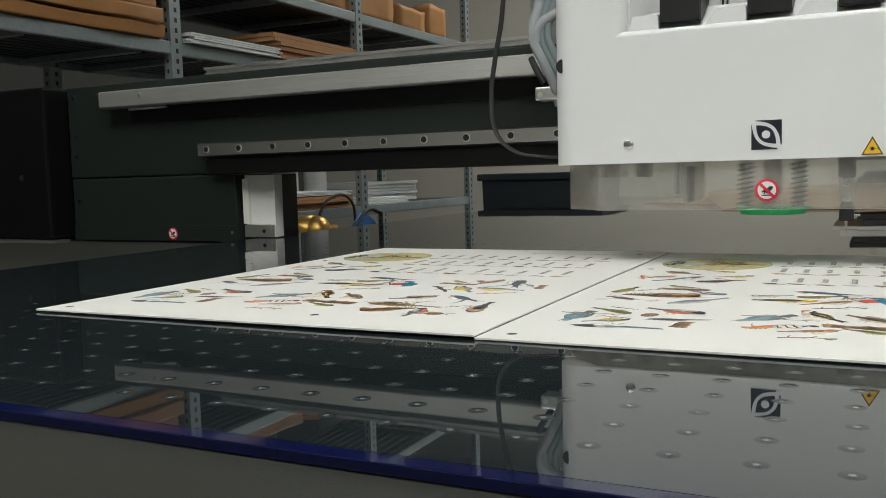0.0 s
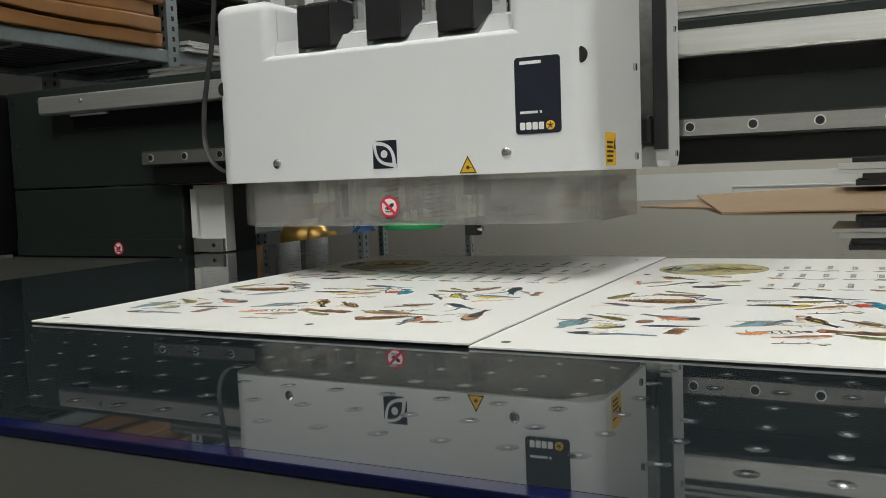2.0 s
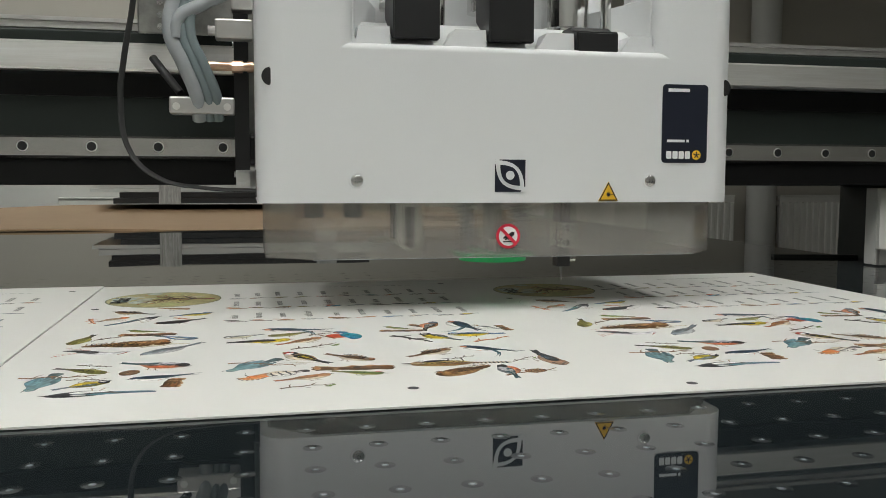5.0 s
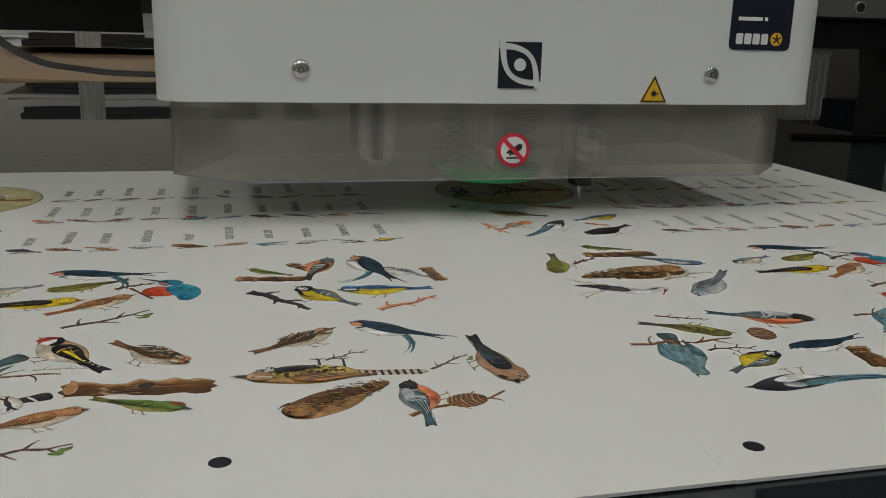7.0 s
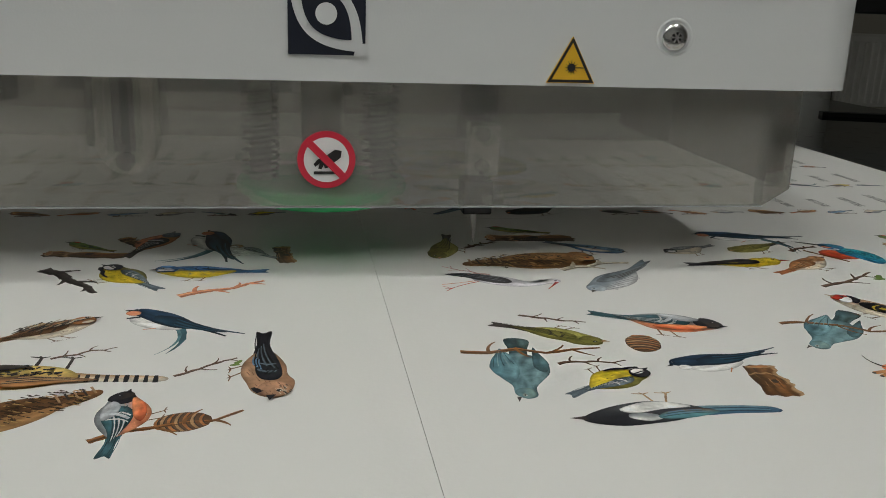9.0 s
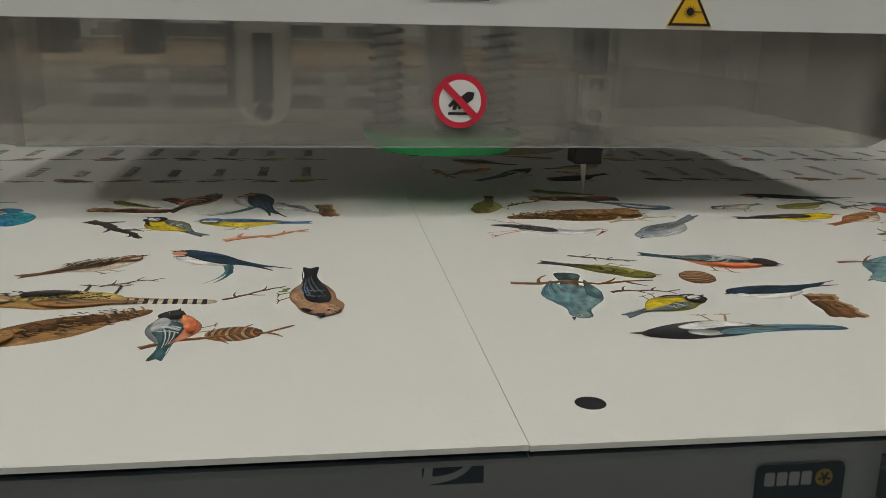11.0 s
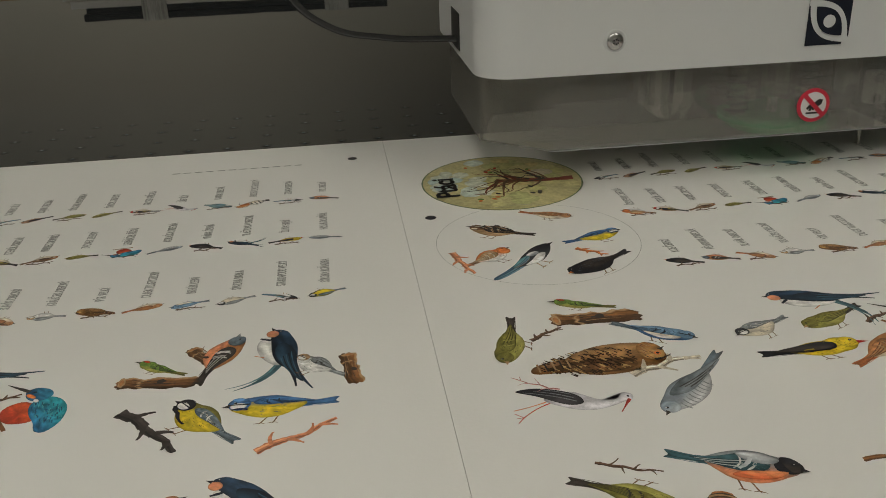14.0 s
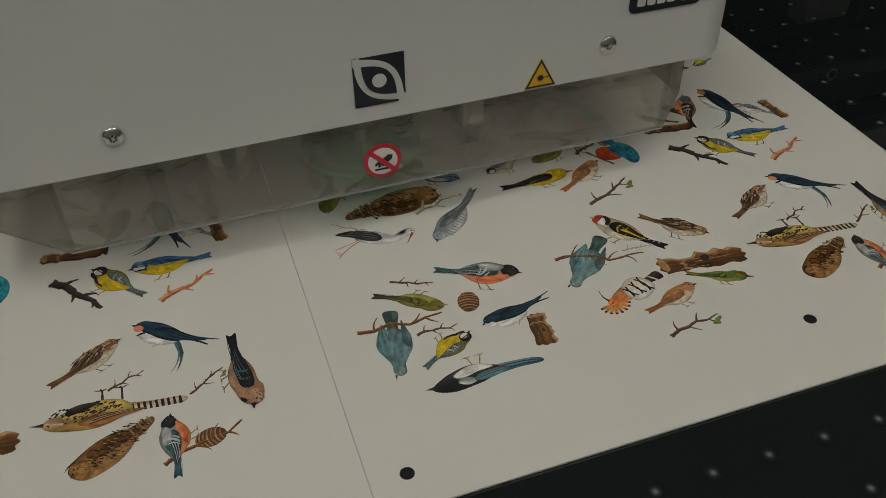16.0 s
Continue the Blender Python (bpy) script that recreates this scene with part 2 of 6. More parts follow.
def box(bm, x0, x1, y0, y1, z0, z1, bevel=0.0, seg=2):
    r = bmesh.ops.create_cube(bm, size=1)
    vs = r["verts"]
    for v in vs:
        v.co = ((x0 + x1) / 2 + v.co.x * (x1 - x0), (y0 + y1) / 2 + v.co.y * (y1 - y0), (z0 + z1) / 2 + v.co.z * (z1 - z0))
    if bevel:
        es = list({e for v in vs for e in v.link_edges})
        bmesh.ops.bevel(bm, geom=es, offset=bevel, segments=seg, affect="EDGES", profile=0.5)
    return bm


def one(*a, **k):
    return box(bmesh.new(), *a, **k)


def cyl(bm, p, r, h, axis="z", seg=20, r2=None):
    """A round bar of length h centred on p."""
    res = bmesh.ops.create_cone(bm, cap_ends=True, segments=seg, radius1=r, radius2=r if r2 is None else r2, depth=h)
    rot = {"z": Matrix(), "y": Matrix.Rotation(radians(90), 4, "X"), "x": Matrix.Rotation(radians(90), 4, "Y")}[axis]
    bmesh.ops.transform(bm, matrix=Matrix.Translation(p) @ rot, verts=res["verts"])
    return bm


def prism(bm, pts, axis, a, b):
    """A flat outline swept along an axis from a to b."""
    def at(p, d):
        return {"x": (d, p[0], p[1]), "y": (p[0], d, p[1]), "z": (p[0], p[1], d)}[axis]
    lo = [bm.verts.new(at(p, a)) for p in pts]
    hi = [bm.verts.new(at(p, b)) for p in pts]
    n = len(pts)
    fs = [bm.faces.new(lo), bm.faces.new(list(reversed(hi)))]
    for i in range(n):
        fs.append(bm.faces.new((lo[i], hi[i], hi[(i + 1) % n], lo[(i + 1) % n])))
    return fs


def rounded(x0, x1, y0, y1, r, n=5):
    pts = []
    for cx, cy, a0 in ((x1 - r, y1 - r, 0), (x0 + r, y1 - r, 90), (x0 + r, y0 + r, 180), (x1 - r, y0 + r, 270)):
        for i in range(n + 1):
            a = radians(a0 + 90 * i / n)
            pts.append((cx + r * math.cos(a), cy + r * math.sin(a)))
    return pts


def tube(name, pts, r, material, parent=None, label="", res=3, flat=0.0):
    """A cable along a smooth line; flat: a ribbon of that half width."""
    cu = bpy.data.curves.new(name, "CURVE")
    cu.dimensions = "3D"
    sp = cu.splines.new("BEZIER")
    sp.bezier_points.add(len(pts) - 1)
    for b, p in zip(sp.bezier_points, pts):
        b.co = p
        b.handle_left_type = b.handle_right_type = "AUTO"
    cu.resolution_u = 8
    if flat:
        cu.extrude = flat
        cu.bevel_depth = r
        cu.bevel_resolution = 1
    else:
        cu.bevel_depth = r
        cu.bevel_resolution = res
    ob = new(name, cu)
    me = bpy.data.meshes.new_from_object(ob)
    bpy.data.objects.remove(ob)
    me.materials.clear()
    me.materials.append(material)
    for p in me.polygons:
        p.use_smooth = True
    ob = new(name, me)
    if parent:
        ob.parent = parent
    if label:
        tagged(ob, label)
    return ob


def words(name, text, size, material, parent, m, wide=1.0, bold=0.0, align="LEFT"):
    cu = bpy.data.curves.new(name, "FONT")
    cu.body = text
    cu.size = size
    cu.align_x = align
    cu.offset = bold
    cu.extrude = 0.00005
    ob = new(name, cu)
    me = bpy.data.meshes.new_from_object(ob)
    bpy.data.objects.remove(ob)
    me.transform(Matrix.Diagonal((wide, 1, 1, 1)))
    me.materials.clear()
    me.materials.append(material)
    ob = new(name, me)
    ob.parent = parent
    ob.matrix_local = m
    return ob


UPRIGHT = Matrix.Rotation(radians(90), 4, "X")


# ---- the hall ----
FLOOR = -0.86
ob = part("floor", one(-4.5, 8.5, -3.5, 7.2, FLOOR - 0.1, FLOOR), M_FLOOR)
tagged(ob, "grey sealed concrete floor", "floor", kind="structure")
ob = part("wall_north", one(-4.5, 8.5, 6.9, 7.1, FLOOR, 2.6), M_WALL)
tagged(ob, "plain beige painted wall behind the machine", "wall", kind="structure")
ob = part("wall_west", one(-4.6, -4.5, -3.5, 6.9, FLOOR, 2.6), M_WALLD)
tagged(ob, "plain grey wall behind the racks", "wall", kind="structure")
ob = part("wall_east", one(8.5, 8.6, -3.5, 6.9, FLOOR, 2.6), M_WALL)
tagged(ob, "plain beige painted side wall", "wall", kind="structure")
ob = part("wall_south", one(-4.5, 8.5, -3.6, -3.5, FLOOR, 2.6), M_WALLW)
tagged(ob, "plain white wall behind the viewer", "wall", kind="structure")
ob = part("ceiling", one(-4.5, 8.5, -3.5, 6.9, 2.6, 2.7), M_CEIL)
tagged(ob, "pale painted ceiling", "ceiling", kind="structure")


def ceiling_lights():
    em = bpy.data.materials.new("lit_tube_diffuser")
    em.use_nodes = True
    b = em.node_tree.nodes["Principled BSDF"]
    b.inputs["Emission Color"].default_value = (0.985, 1.0, 0.955, 1)
    b.inputs["Emission Strength"].default_value = TUBE
    first = None
    for x, y in TUBES:
        if first is None:
            first = thing("ceiling_light", "white fluorescent ceiling light with lit diffuser", "ceiling light", "lights on the ceiling", at=(x, y, 2.6))
            part("housing", one(-0.16, 0.16, -0.75, 0.75, -0.06, 0, 0.01), M_RADI, first)
            part("diffuser", one(-0.14, 0.14, -0.73, 0.73, -0.075, -0.061, 0.004), em, first, "glowing white diffuser")
        else:
            copy_thing(first, Matrix.Translation((x, y, 2.6)))


ceiling_lights()

# column and pipe on the far wall
ob = part("column", cyl(bmesh.new(), (5.60, 6.72, 0.87), 0.13, 3.46, seg=28), M_WALLW, smooth=True)
tagged(ob, "pale round column before the wall", "column", kind="structure")


def radiator(x0, x1, z0, z1):
    r = thing("radiator", "white ribbed panel radiator under the beige wall", "radiator", "radiators", at=((x0 + x1) / 2, 6.78, z0))
    w = (x1 - x0) / 2
    h = z1 - z0
    part("panel", one(-w, w, -0.02, 0.03, 0, h, 0.006), M_RADI, r)
    bm = bmesh.new()
    n = int(w * 2 / 0.06)
    for i in range(n):
        x = -w + 0.03 + i * (2 * w - 0.06) / max(1, n - 1)
        box(bm, x - 0.018, x + 0.018, -0.038, -0.018, 0.03, h - 0.05, 0.006, 1)
    part("ribs", bm, M_RADI, r)
    part("grille", one(-w, w, -0.03, 0.06, h, h + 0.015, 0.003), M_RADI, r)
    for s in (-1, 1):
        part("pipe", cyl(bmesh.new(), (s * (w - 0.08), 0.02, -0.13), 0.011, 0.28), M_RADI, r)
    part("valve", cyl(bmesh.new(), (-w - 0.05, 0.0, h - 0.06), 0.022, 0.09, "x"), M_ALU, r, "chrome valve")
    return r


radiator(4.55, 5.36, -0.62, -0.03)
radiator(5.82, 6.46, -0.62, -0.03)
radiator(-0.36, 1.2, -0.62, -0.04)
ob = part("wall_panel", one(-1.6, 3.6, 6.86, 6.897, -0.3, 0.085), M_WALLW)
tagged(ob, "white ledge along the wall", "wall ledge", kind="structure")
# ---- cutting table ----
TX0, TX1, TY0, TY1 = -0.40, 2.115, -0.2555, 3.05


def cutting_table():
    t = thing("cutting_table", "long flatbed cutting table with glossy black perforated bed", "cutting table", at=(0, 0, FLOOR))
    dz = -FLOOR
    part("bed", one(TX0, TX1, TY0 + 0.0115, TY1, dz - 0.03, dz - 0.002), M_TOP, t, "glossy black perforated vacuum bed")
    part("edge_strip", one(TX0, TX1, TY0, TY0 + 0.0113, dz - 0.0075, dz - 0.0019, 0.0006), M_BLUE, t, "blue edging strip")
    part("front_rail", one(TX0 - 0.02, TX1 + 0.02, TY0 - 0.30, TY0 + 0.0110, dz - 0.16, dz - 0.008, 0.004), M_FRAME, t, "olive grey front rail")
    for s, x0, x1 in ((0, -1.7, TX0 - 0.001), (1, TX1 + 0.001, 2.9)):
        part("side_deck", one(x0, x1, TY0 + 0.02, 1.02, dz - 0.10, dz - 0.012, 0.004), M_FRAME, t, "olive grey side deck")
        xa, xb = (TX0 - 0.06, TX0 - 0.001) if s == 0 else (TX1 + 0.001, TX1 + 0.06)
        part("side_rail", one(xa, xb, 1.021, TY1, dz - 0.05, dz - 0.012, 0.004), M_FRAME, t, "narrow olive grey side rail")
    for x in (-0.2, 1.9):
        for y in (0.1, 2.7):
            part("leg", one(x - 0.06, x + 0.06, y - 0.06, y + 0.06, 0, dz - 0.10), M_FRAME, t)
    # dimples of the vacuum bed; pale paints a glint onto each tip
    verts, faces = [], []
    pitch = 0.0338
    tint = []
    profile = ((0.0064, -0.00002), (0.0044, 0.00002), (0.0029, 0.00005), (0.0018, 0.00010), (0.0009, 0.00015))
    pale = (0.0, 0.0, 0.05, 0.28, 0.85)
    z = dz - 0.002
    for i in range(int((TX1 - TX0) / pitch)):
        for j in range(int(1.0 / pitch)):
            x = TX0 + 0.0103 + i * pitch
            y = -0.2025 + j * 0.0345
            x += 0.0008 * math.sin(i * 7.3 + j * 3.1)
            k = len(verts)
            grow = 0.85 + 0.3 * abs(math.sin(i * 12.9 + j * 78.2))
            for r, h in profile:
                for a in range(10):
                    verts.append((x + r * math.cos(a * math.tau / 10), y + r * math.sin(a * math.tau / 10), z + h * grow))
            verts.append((x, y, z + 0.00018 * grow))
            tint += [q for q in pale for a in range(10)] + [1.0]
            for q in range(len(profile) - 1):
                for a in range(10):
                    e = (a + 1) % 10
                    faces.append((k + q * 10 + a, k + q * 10 + e, k + q * 10 + 10 + e, k + q * 10 + 10 + a))
            q = len(profile) - 1
            for a in range(10):
                faces.append((k + q * 10 + a, k + q * 10 + (a + 1) % 10, k + q * 10 + 10))
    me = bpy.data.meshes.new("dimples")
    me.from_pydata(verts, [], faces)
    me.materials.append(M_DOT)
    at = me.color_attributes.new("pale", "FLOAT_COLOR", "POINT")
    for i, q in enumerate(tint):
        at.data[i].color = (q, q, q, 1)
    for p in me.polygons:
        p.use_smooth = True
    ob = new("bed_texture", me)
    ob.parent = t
    tagged(ob, "vacuum bed dimples with glints painted pale", kind="stuff")
    return t


cutting_table()

# ---- printed boards ----
W, L = 0.4455, 0.6426
INK = {
    "olive": (0.20, 0.18, 0.04), "lime": (0.37, 0.34, 0.09), "black": (0.015, 0.015, 0.02), "white": (0.72, 0.71, 0.68), "grey": (0.25, 0.27, 0.28),
    "slate": (0.12, 0.16, 0.19), "teal": (0.10, 0.26, 0.29), "tealdark": (0.04, 0.11, 0.13), "navy": (0.012, 0.026, 0.055), "blue": (0.05, 0.15, 0.33),
    "sky": (0.15, 0.28, 0.42), "brown": (0.22, 0.11, 0.05), "rust": (0.50, 0.21, 0.075), "tan": (0.50, 0.31, 0.16), "orange": (0.70, 0.20, 0.05),
    "red": (0.55, 0.04, 0.02), "yellow": (0.68, 0.50, 0.03), "cream": (0.68, 0.60, 0.47), "bark": (0.13, 0.07, 0.04), "wood": (0.24, 0.10, 0.03),
    "pink": (0.62, 0.28, 0.26), "coral": (0.74, 0.28, 0.14), "leaf": (0.16, 0.26, 0.05), "dark": (0.05, 0.04, 0.035), "cyan": (0.02, 0.27, 0.34),
}
# kind: back, belly, wing, head, tail, wing bars, beak, fatness, tail length, tail fork
KINDS = {
    "greenfinch": ("olive", "lime", "olive", "olive", "dark", "dark", "tan", 0.155, 0.30, 0.05),
    "bullfinch": ("grey", "coral", "tealdark", "black", "tealdark", "white", "black", 0.165, 0.30, 0.04),
    "nuthatch": ("teal", "teal", "tealdark", "teal", "tealdark", "teal", "slate", 0.155, 0.36, 0.05),
    "great_tit": ("olive", "yellow", "slate", "black", "slate", "white", "black", 0.17, 0.34, 0.05),
    "blue_tit": ("blue", "yellow", "blue", "white", "blue", "navy", "dark", 0.16, 0.30, 0.05),
    "swallow": ("navy", "grey", "navy", "rust", "navy", "tealdark", "black", 0.11, 0.45, 0.22),
    "martin": ("navy", "navy", "dark", "navy", "dark", "slate", "black", 0.12, 0.36, 0.14),
    "magpie": ("black", "white", "tealdark", "black", "teal", "white", "black", 0.088, 0.45, 0.04),
    "goldfinch": ("tan", "cream", "black", "red", "black", "yellow", "tan", 0.165, 0.30, 0.05),
    "sparrow": ("brown", "cream", "brown", "rust", "brown", "dark", "dark", 0.165, 0.28, 0.05),
    "woodpecker": ("leaf", "lime", "leaf", "leaf", "olive", "dark", "dark", 0.10, 0.34, 0.03),
    "hoopoe": ("orange", "rust", "black", "orange", "black", "white", "dark", 0.12, 0.30, 0.08),
    "robin": ("rust", "cream", (0.42, 0.18, 0.07), (0.52, 0.25, 0.11), (0.46, 0.15, 0.05), "tan", "dark", 0.165, 0.30, 0.04),
    "redbreast": ("orange", "white", "tan", "orange", "brown", "cream", "dark", 0.20, 0.22, 0.04),
    "thrush": ("brown", "yellow", "dark", "brown", "dark", "cream", "dark", 0.12, 0.42, 0.04),
    "owl": ("wood", "tan", "brown", "wood", "brown", "dark", "dark", 0.175, 0.20, 0.05),
    "jay": ((0.34, 0.18, 0.10), (0.46, 0.26, 0.15), "black", (0.40, 0.22, 0.13), "black", "slate", "black", 0.14, 0.36, 0.03),
    "bluebird": ("sky", "blue", "sky", "sky", "slate", "navy", "dark", 0.14, 0.26, 0.05),
    "siskin": ("olive", "lime", "olive", "olive", "dark", "lime", "tan", 0.17, 0.32, 0.05),
    "stork": ("white", "white", "black", "white", "black", "grey", "red", 0.115, 0.20, 0.05),
    "cuckoo": ("grey", "white", "slate", "grey", "slate", "grey", "dark", 0.13, 0.38, 0.07),
    "marsh_tit": ("grey", "cream", "grey", "black", "grey", "white", "dark", 0.19, 0.34, 0.05),
    "kingfisher": ("cyan", "teal", "blue", "cyan", "blue", "teal", "dark", 0.18, 0.20, 0.05),
    "oriole": ("yellow", "yellow", "black", "yellow", "black", "dark", "red", 0.115, 0.30, 0.05),
    "chaffinch": ("rust", "coral", "dark", "slate", "dark", "white", "grey", 0.15, 0.34, 0.05),
    "goldcrest": ("grey", "white", "grey", "white", "grey", "dark", "dark", 0.19, 0.22, 0.05),
    "quail": ("brown", "tan", "dark", "brown", "dark", "tan", "dark", 0.17, 0.28, 0.05),
    "blackbird": ("black", "black", "dark", "black", "black", "dark", "orange", 0.16, 0.36, 0.05),
}
rnd = random.Random(7)
LAYER = 0.000006


class Print:
    """Flat shapes of ink, one over the other, coloured point by point."""

    def __init__(self):
        self.v, self.f, self.c, self.k = [], [], [], 4

    def put(self, x, y, col):
        self.v.append((x, y, self.k * LAYER))
        self.c.append(tuple(max(0.0, min(1.0, q)) for q in col))

    def fill(self, pts, ink, wob=0.0):
        self.k += 1
        n = len(self.v)
        m = len(pts)
        cx = sum(p[0] for p in pts) / m
        cy = sum(p[1] for p in pts) / m
        col = tone(ink)
        self.put(cx, cy, shade(col, 1.12))
        for x, y in pts:
            s = 1 + rnd.uniform(-wob, wob)
            self.put(cx + (x - cx) * s, cy + (y - cy) * s, shade(col, rnd.uniform(0.72, 1.05)))
        for i in range(m):
            self.f.append((n, n + 1 + i, n + 1 + (i + 1) % m))

    def oval(self, cx, cy, rx, ry, ink, a=0.0, n=22, wob=0.03):
        ca, sa = math.cos(a), math.sin(a)
        pts = []
        for i in range(n):
            u, w = rx * math.cos(i * math.tau / n), ry * math.sin(i * math.tau / n)
            pts.append((cx + u * ca - w * sa, cy + u * sa + w * ca))
        self.fill(pts, ink, wob)

    def stroke(self, x0, y0, x1, y1, w0, w1, ink, bend=0.0, n=6):
        self.k += 1
        dx, dy = x1 - x0, y1 - y0
        d = math.hypot(dx, dy) or 1
        nx, ny = -dy / d, dx / d
        k = len(self.v)
        col = tone(ink)
        for i in range(n + 1):
            s = i / n
            b = bend * 4 * s * (1 - s) * d
            w = (w0 + (w1 - w0) * s) * (1 + rnd.uniform(-0.2, 0.2)) / 2
            px, py = x0 + dx * s + nx * b, y0 + dy * s + ny * b
            c = shade(col, rnd.uniform(0.75, 1.2))
            self.put(px + nx * w, py + ny * w, c)
            self.put(px - nx * w, py - ny * w, shade(c, 0.85))
        for i in range(n):
            self.f.append((k + 2 * i, k + 2 * i + 1, k + 2 * i + 3, k + 2 * i + 2))

    def skin(self, cols, rows, place, colour):
        """A patch of cols by rows cells; place and colour take u and v from 0 to 1."""
        self.k += 1
        k = len(self.v)
        for i in range(cols + 1):
            for j in range(rows + 1):
                u, v = i / cols, j / rows
                self.put(*place(u, v), colour(u, v))
        for i in range(cols):
            for j in range(rows):
                a = k + i * (rows + 1) + j
                self.f.append((a, a + 1, a + rows + 2, a + rows + 1))

    def mesh(self, name):
        me = bpy.data.meshes.new(name)
        me.from_pydata(self.v, [], self.f)
        at = me.color_attributes.new("ink", "FLOAT_COLOR", "POINT")
        for i, c in enumerate(self.c):
            at.data[i].color = (*c, 1)
        me.materials.append(M_PRINT)
        return me


def tone(ink):
    return INK[ink] if isinstance(ink, str) else ink


def shade(c, f):
    return tuple(q * f for q in c)


def blend(a, b, f):
    f = max(0.0, min(1.0, f))
    f = f * f * (3 - 2 * f)
    return tuple(p + (q - p) * f for p, q in zip(a, b))


class Brush:
    """Paints on a Print in units of a bird's length: tail at 0, beak at 1, back up."""

    def __init__(self, p, n, side):
        self.p, self.n, self.s = p, n, side
        self.seed = rnd.uniform(0, 50)
        self.fine = n > 0.03
        self.wide = 1.0

    def xy(self, x, y):
        return x * self.n, y * self.n * self.s * self.wide

    def blob(self, pts, top, low=None, split=0.5, soft=0.25, rim=0.68, mottle=0.22, grain=(9.0, 30.0)):
        """A smooth closed shape, its colour running from top to low, darker at the rim."""
        c1 = tone(top)
        c2 = tone(low) if low else c1
        m = len(pts)
        sub = 4 if self.fine else 2
        ring = []
        for i in range(m):
            a, b, c, d = (pts[(i + q) % m] for q in (-1, 0, 1, 2))
            for j in range(sub):
                t = j / sub
                ring.append(tuple(0.5 * (2 * b[k] + (c[k] - a[k]) * t + (2 * a[k] - 5 * b[k] + 4 * c[k] - d[k]) * t * t + (3 * b[k] - a[k] - 3 * c[k] + d[k]) * t ** 3) for k in (0, 1)))
        cx = sum(q[0] for q in ring) / len(ring)
        cy = sum(q[1] for q in ring) / len(ring)
        y0 = min(q[1] for q in ring)
        y1 = max(q[1] for q in ring)
        p = self.p
        p.k += 1
        base = len(p.v)
        steps = (0.30, 0.55, 0.75, 0.90, 1.0) if self.fine else (0.6, 1.0)

        def dab(x, y, f):
            g = noise.noise(Vector((x * grain[0], y * grain[1], self.seed)))
            h = noise.noise(Vector((x * 5 + 9, y * 5, self.seed)))
            v = (y - y0) / max(1e-6, y1 - y0) + 0.12 * h
            c = blend(c2, c1, (v - split + soft) / (2 * soft))
            return shade(c, f * max(0.3, 1 + mottle * (g * 2.4 + h * 1.4)))
        p.put(*self.xy(cx, cy), dab(cx, cy, 1.14))
        for q in steps:
            f = 1.14 if q < 0.85 else (0.96 if q < 1 else rim)
            for x, y in ring:
                a, b = cx + (x - cx) * q, cy + (y - cy) * q
                p.put(*self.xy(a, b), dab(a, b, f))
        r = len(ring)
        for i in range(r):
            e = (i + 1) % r
            p.f.append((base, base + 1 + i, base + 1 + e))
            for q in range(len(steps) - 1):
                o = base + 1 + q * r
                p.f.append((o + i, o + r + i, o + r + e, o + e))

    def disc(self, x, y, rx, ry, top, low=None, turn=0.0, **more):
        ca, sa = math.cos(turn), math.sin(turn)
        pts = []
        for i in range(8):
            u, v = rx * math.cos(i * math.tau / 8), ry * math.sin(i * math.tau / 8)
            pts.append((x + u * ca - v * sa, y + u * sa + v * ca))
        self.blob(pts, top, low, **more)

    def line(self, x0, y0, x1, y1, w0, w1, ink, bend=0.0, n=6):
        self.p.stroke(*self.xy(x0, y0), *self.xy(x1, y1), w0 * self.n, w1 * self.n, ink, bend * self.s, n)

    def flecks(self, count, x0, x1, y0, y1, inks, size=0.03, tilt=0.0, wide=0.010):
        """Short feather strokes spread over an oval patch."""
        if not self.fine:
            count //= 5
        for i in range(count):
            a, d = rnd.uniform(0, math.tau), math.sqrt(rnd.random())
            x, y = (x0 + x1) / 2 + (x1 - x0) / 2 * d * math.cos(a), (y0 + y1) / 2 + (y1 - y0) / 2 * d * math.sin(a)
            q = size * rnd.uniform(0.6, 1.3)
            self.line(x + q / 2, y + q * tilt, x - q / 2, y - q * tilt, wide, wide * 0.3, rnd.choice(inks), n=2)

    def quills(self, root, tip, count, inks, w=0.010):
        """A fan of long feathers between two short lines of points."""
        if not self.fine:
            return
        (ax, ay, bx, by), (cx, cy, dx, dy) = root, tip
        for i in range(count):
            f = i / max(1, count - 1)
            self.line(ax + (bx - ax) * f, ay + (by - ay) * f, cx + (dx - cx) * f, cy + (dy - cy) * f, w, w * 0.5, inks[i % len(inks)], 0.04)

    def leg(self, x, y, x1, y1, ink="brown", w=0.014):
        self.line(x, y, x1, y1, w, w * 0.8, ink)
        if self.fine:
            for d in (-0.035, 0.015, 0.055):
                self.line(x1, y1, x1 + d, y1 - 0.022 + abs(d) * 0.2, w * 0.7, w * 0.4, ink, n=3)

    def face(self, x, y, r, beak, bl=0.06, drop=-0.02, bw=0.026, eye=0.015):
        bx, by = x + r * 0.86, y + drop
        self.p.fill([self.xy(bx, by + bw), self.xy(bx + bl * 0.6, by + bw * 0.35), self.xy(bx + bl + 0.02, by - bw * 0.4), self.xy(bx, by - bw)], beak)
        if eye:
            self.disc(x + r * 0.38, y + r * 0.24, eye, eye, "black", mottle=0)
            if self.fine:
                self.disc(x + r * 0.38 + 0.004, y + r * 0.24 + 0.006, 0.005, 0.005, "white", mottle=0)


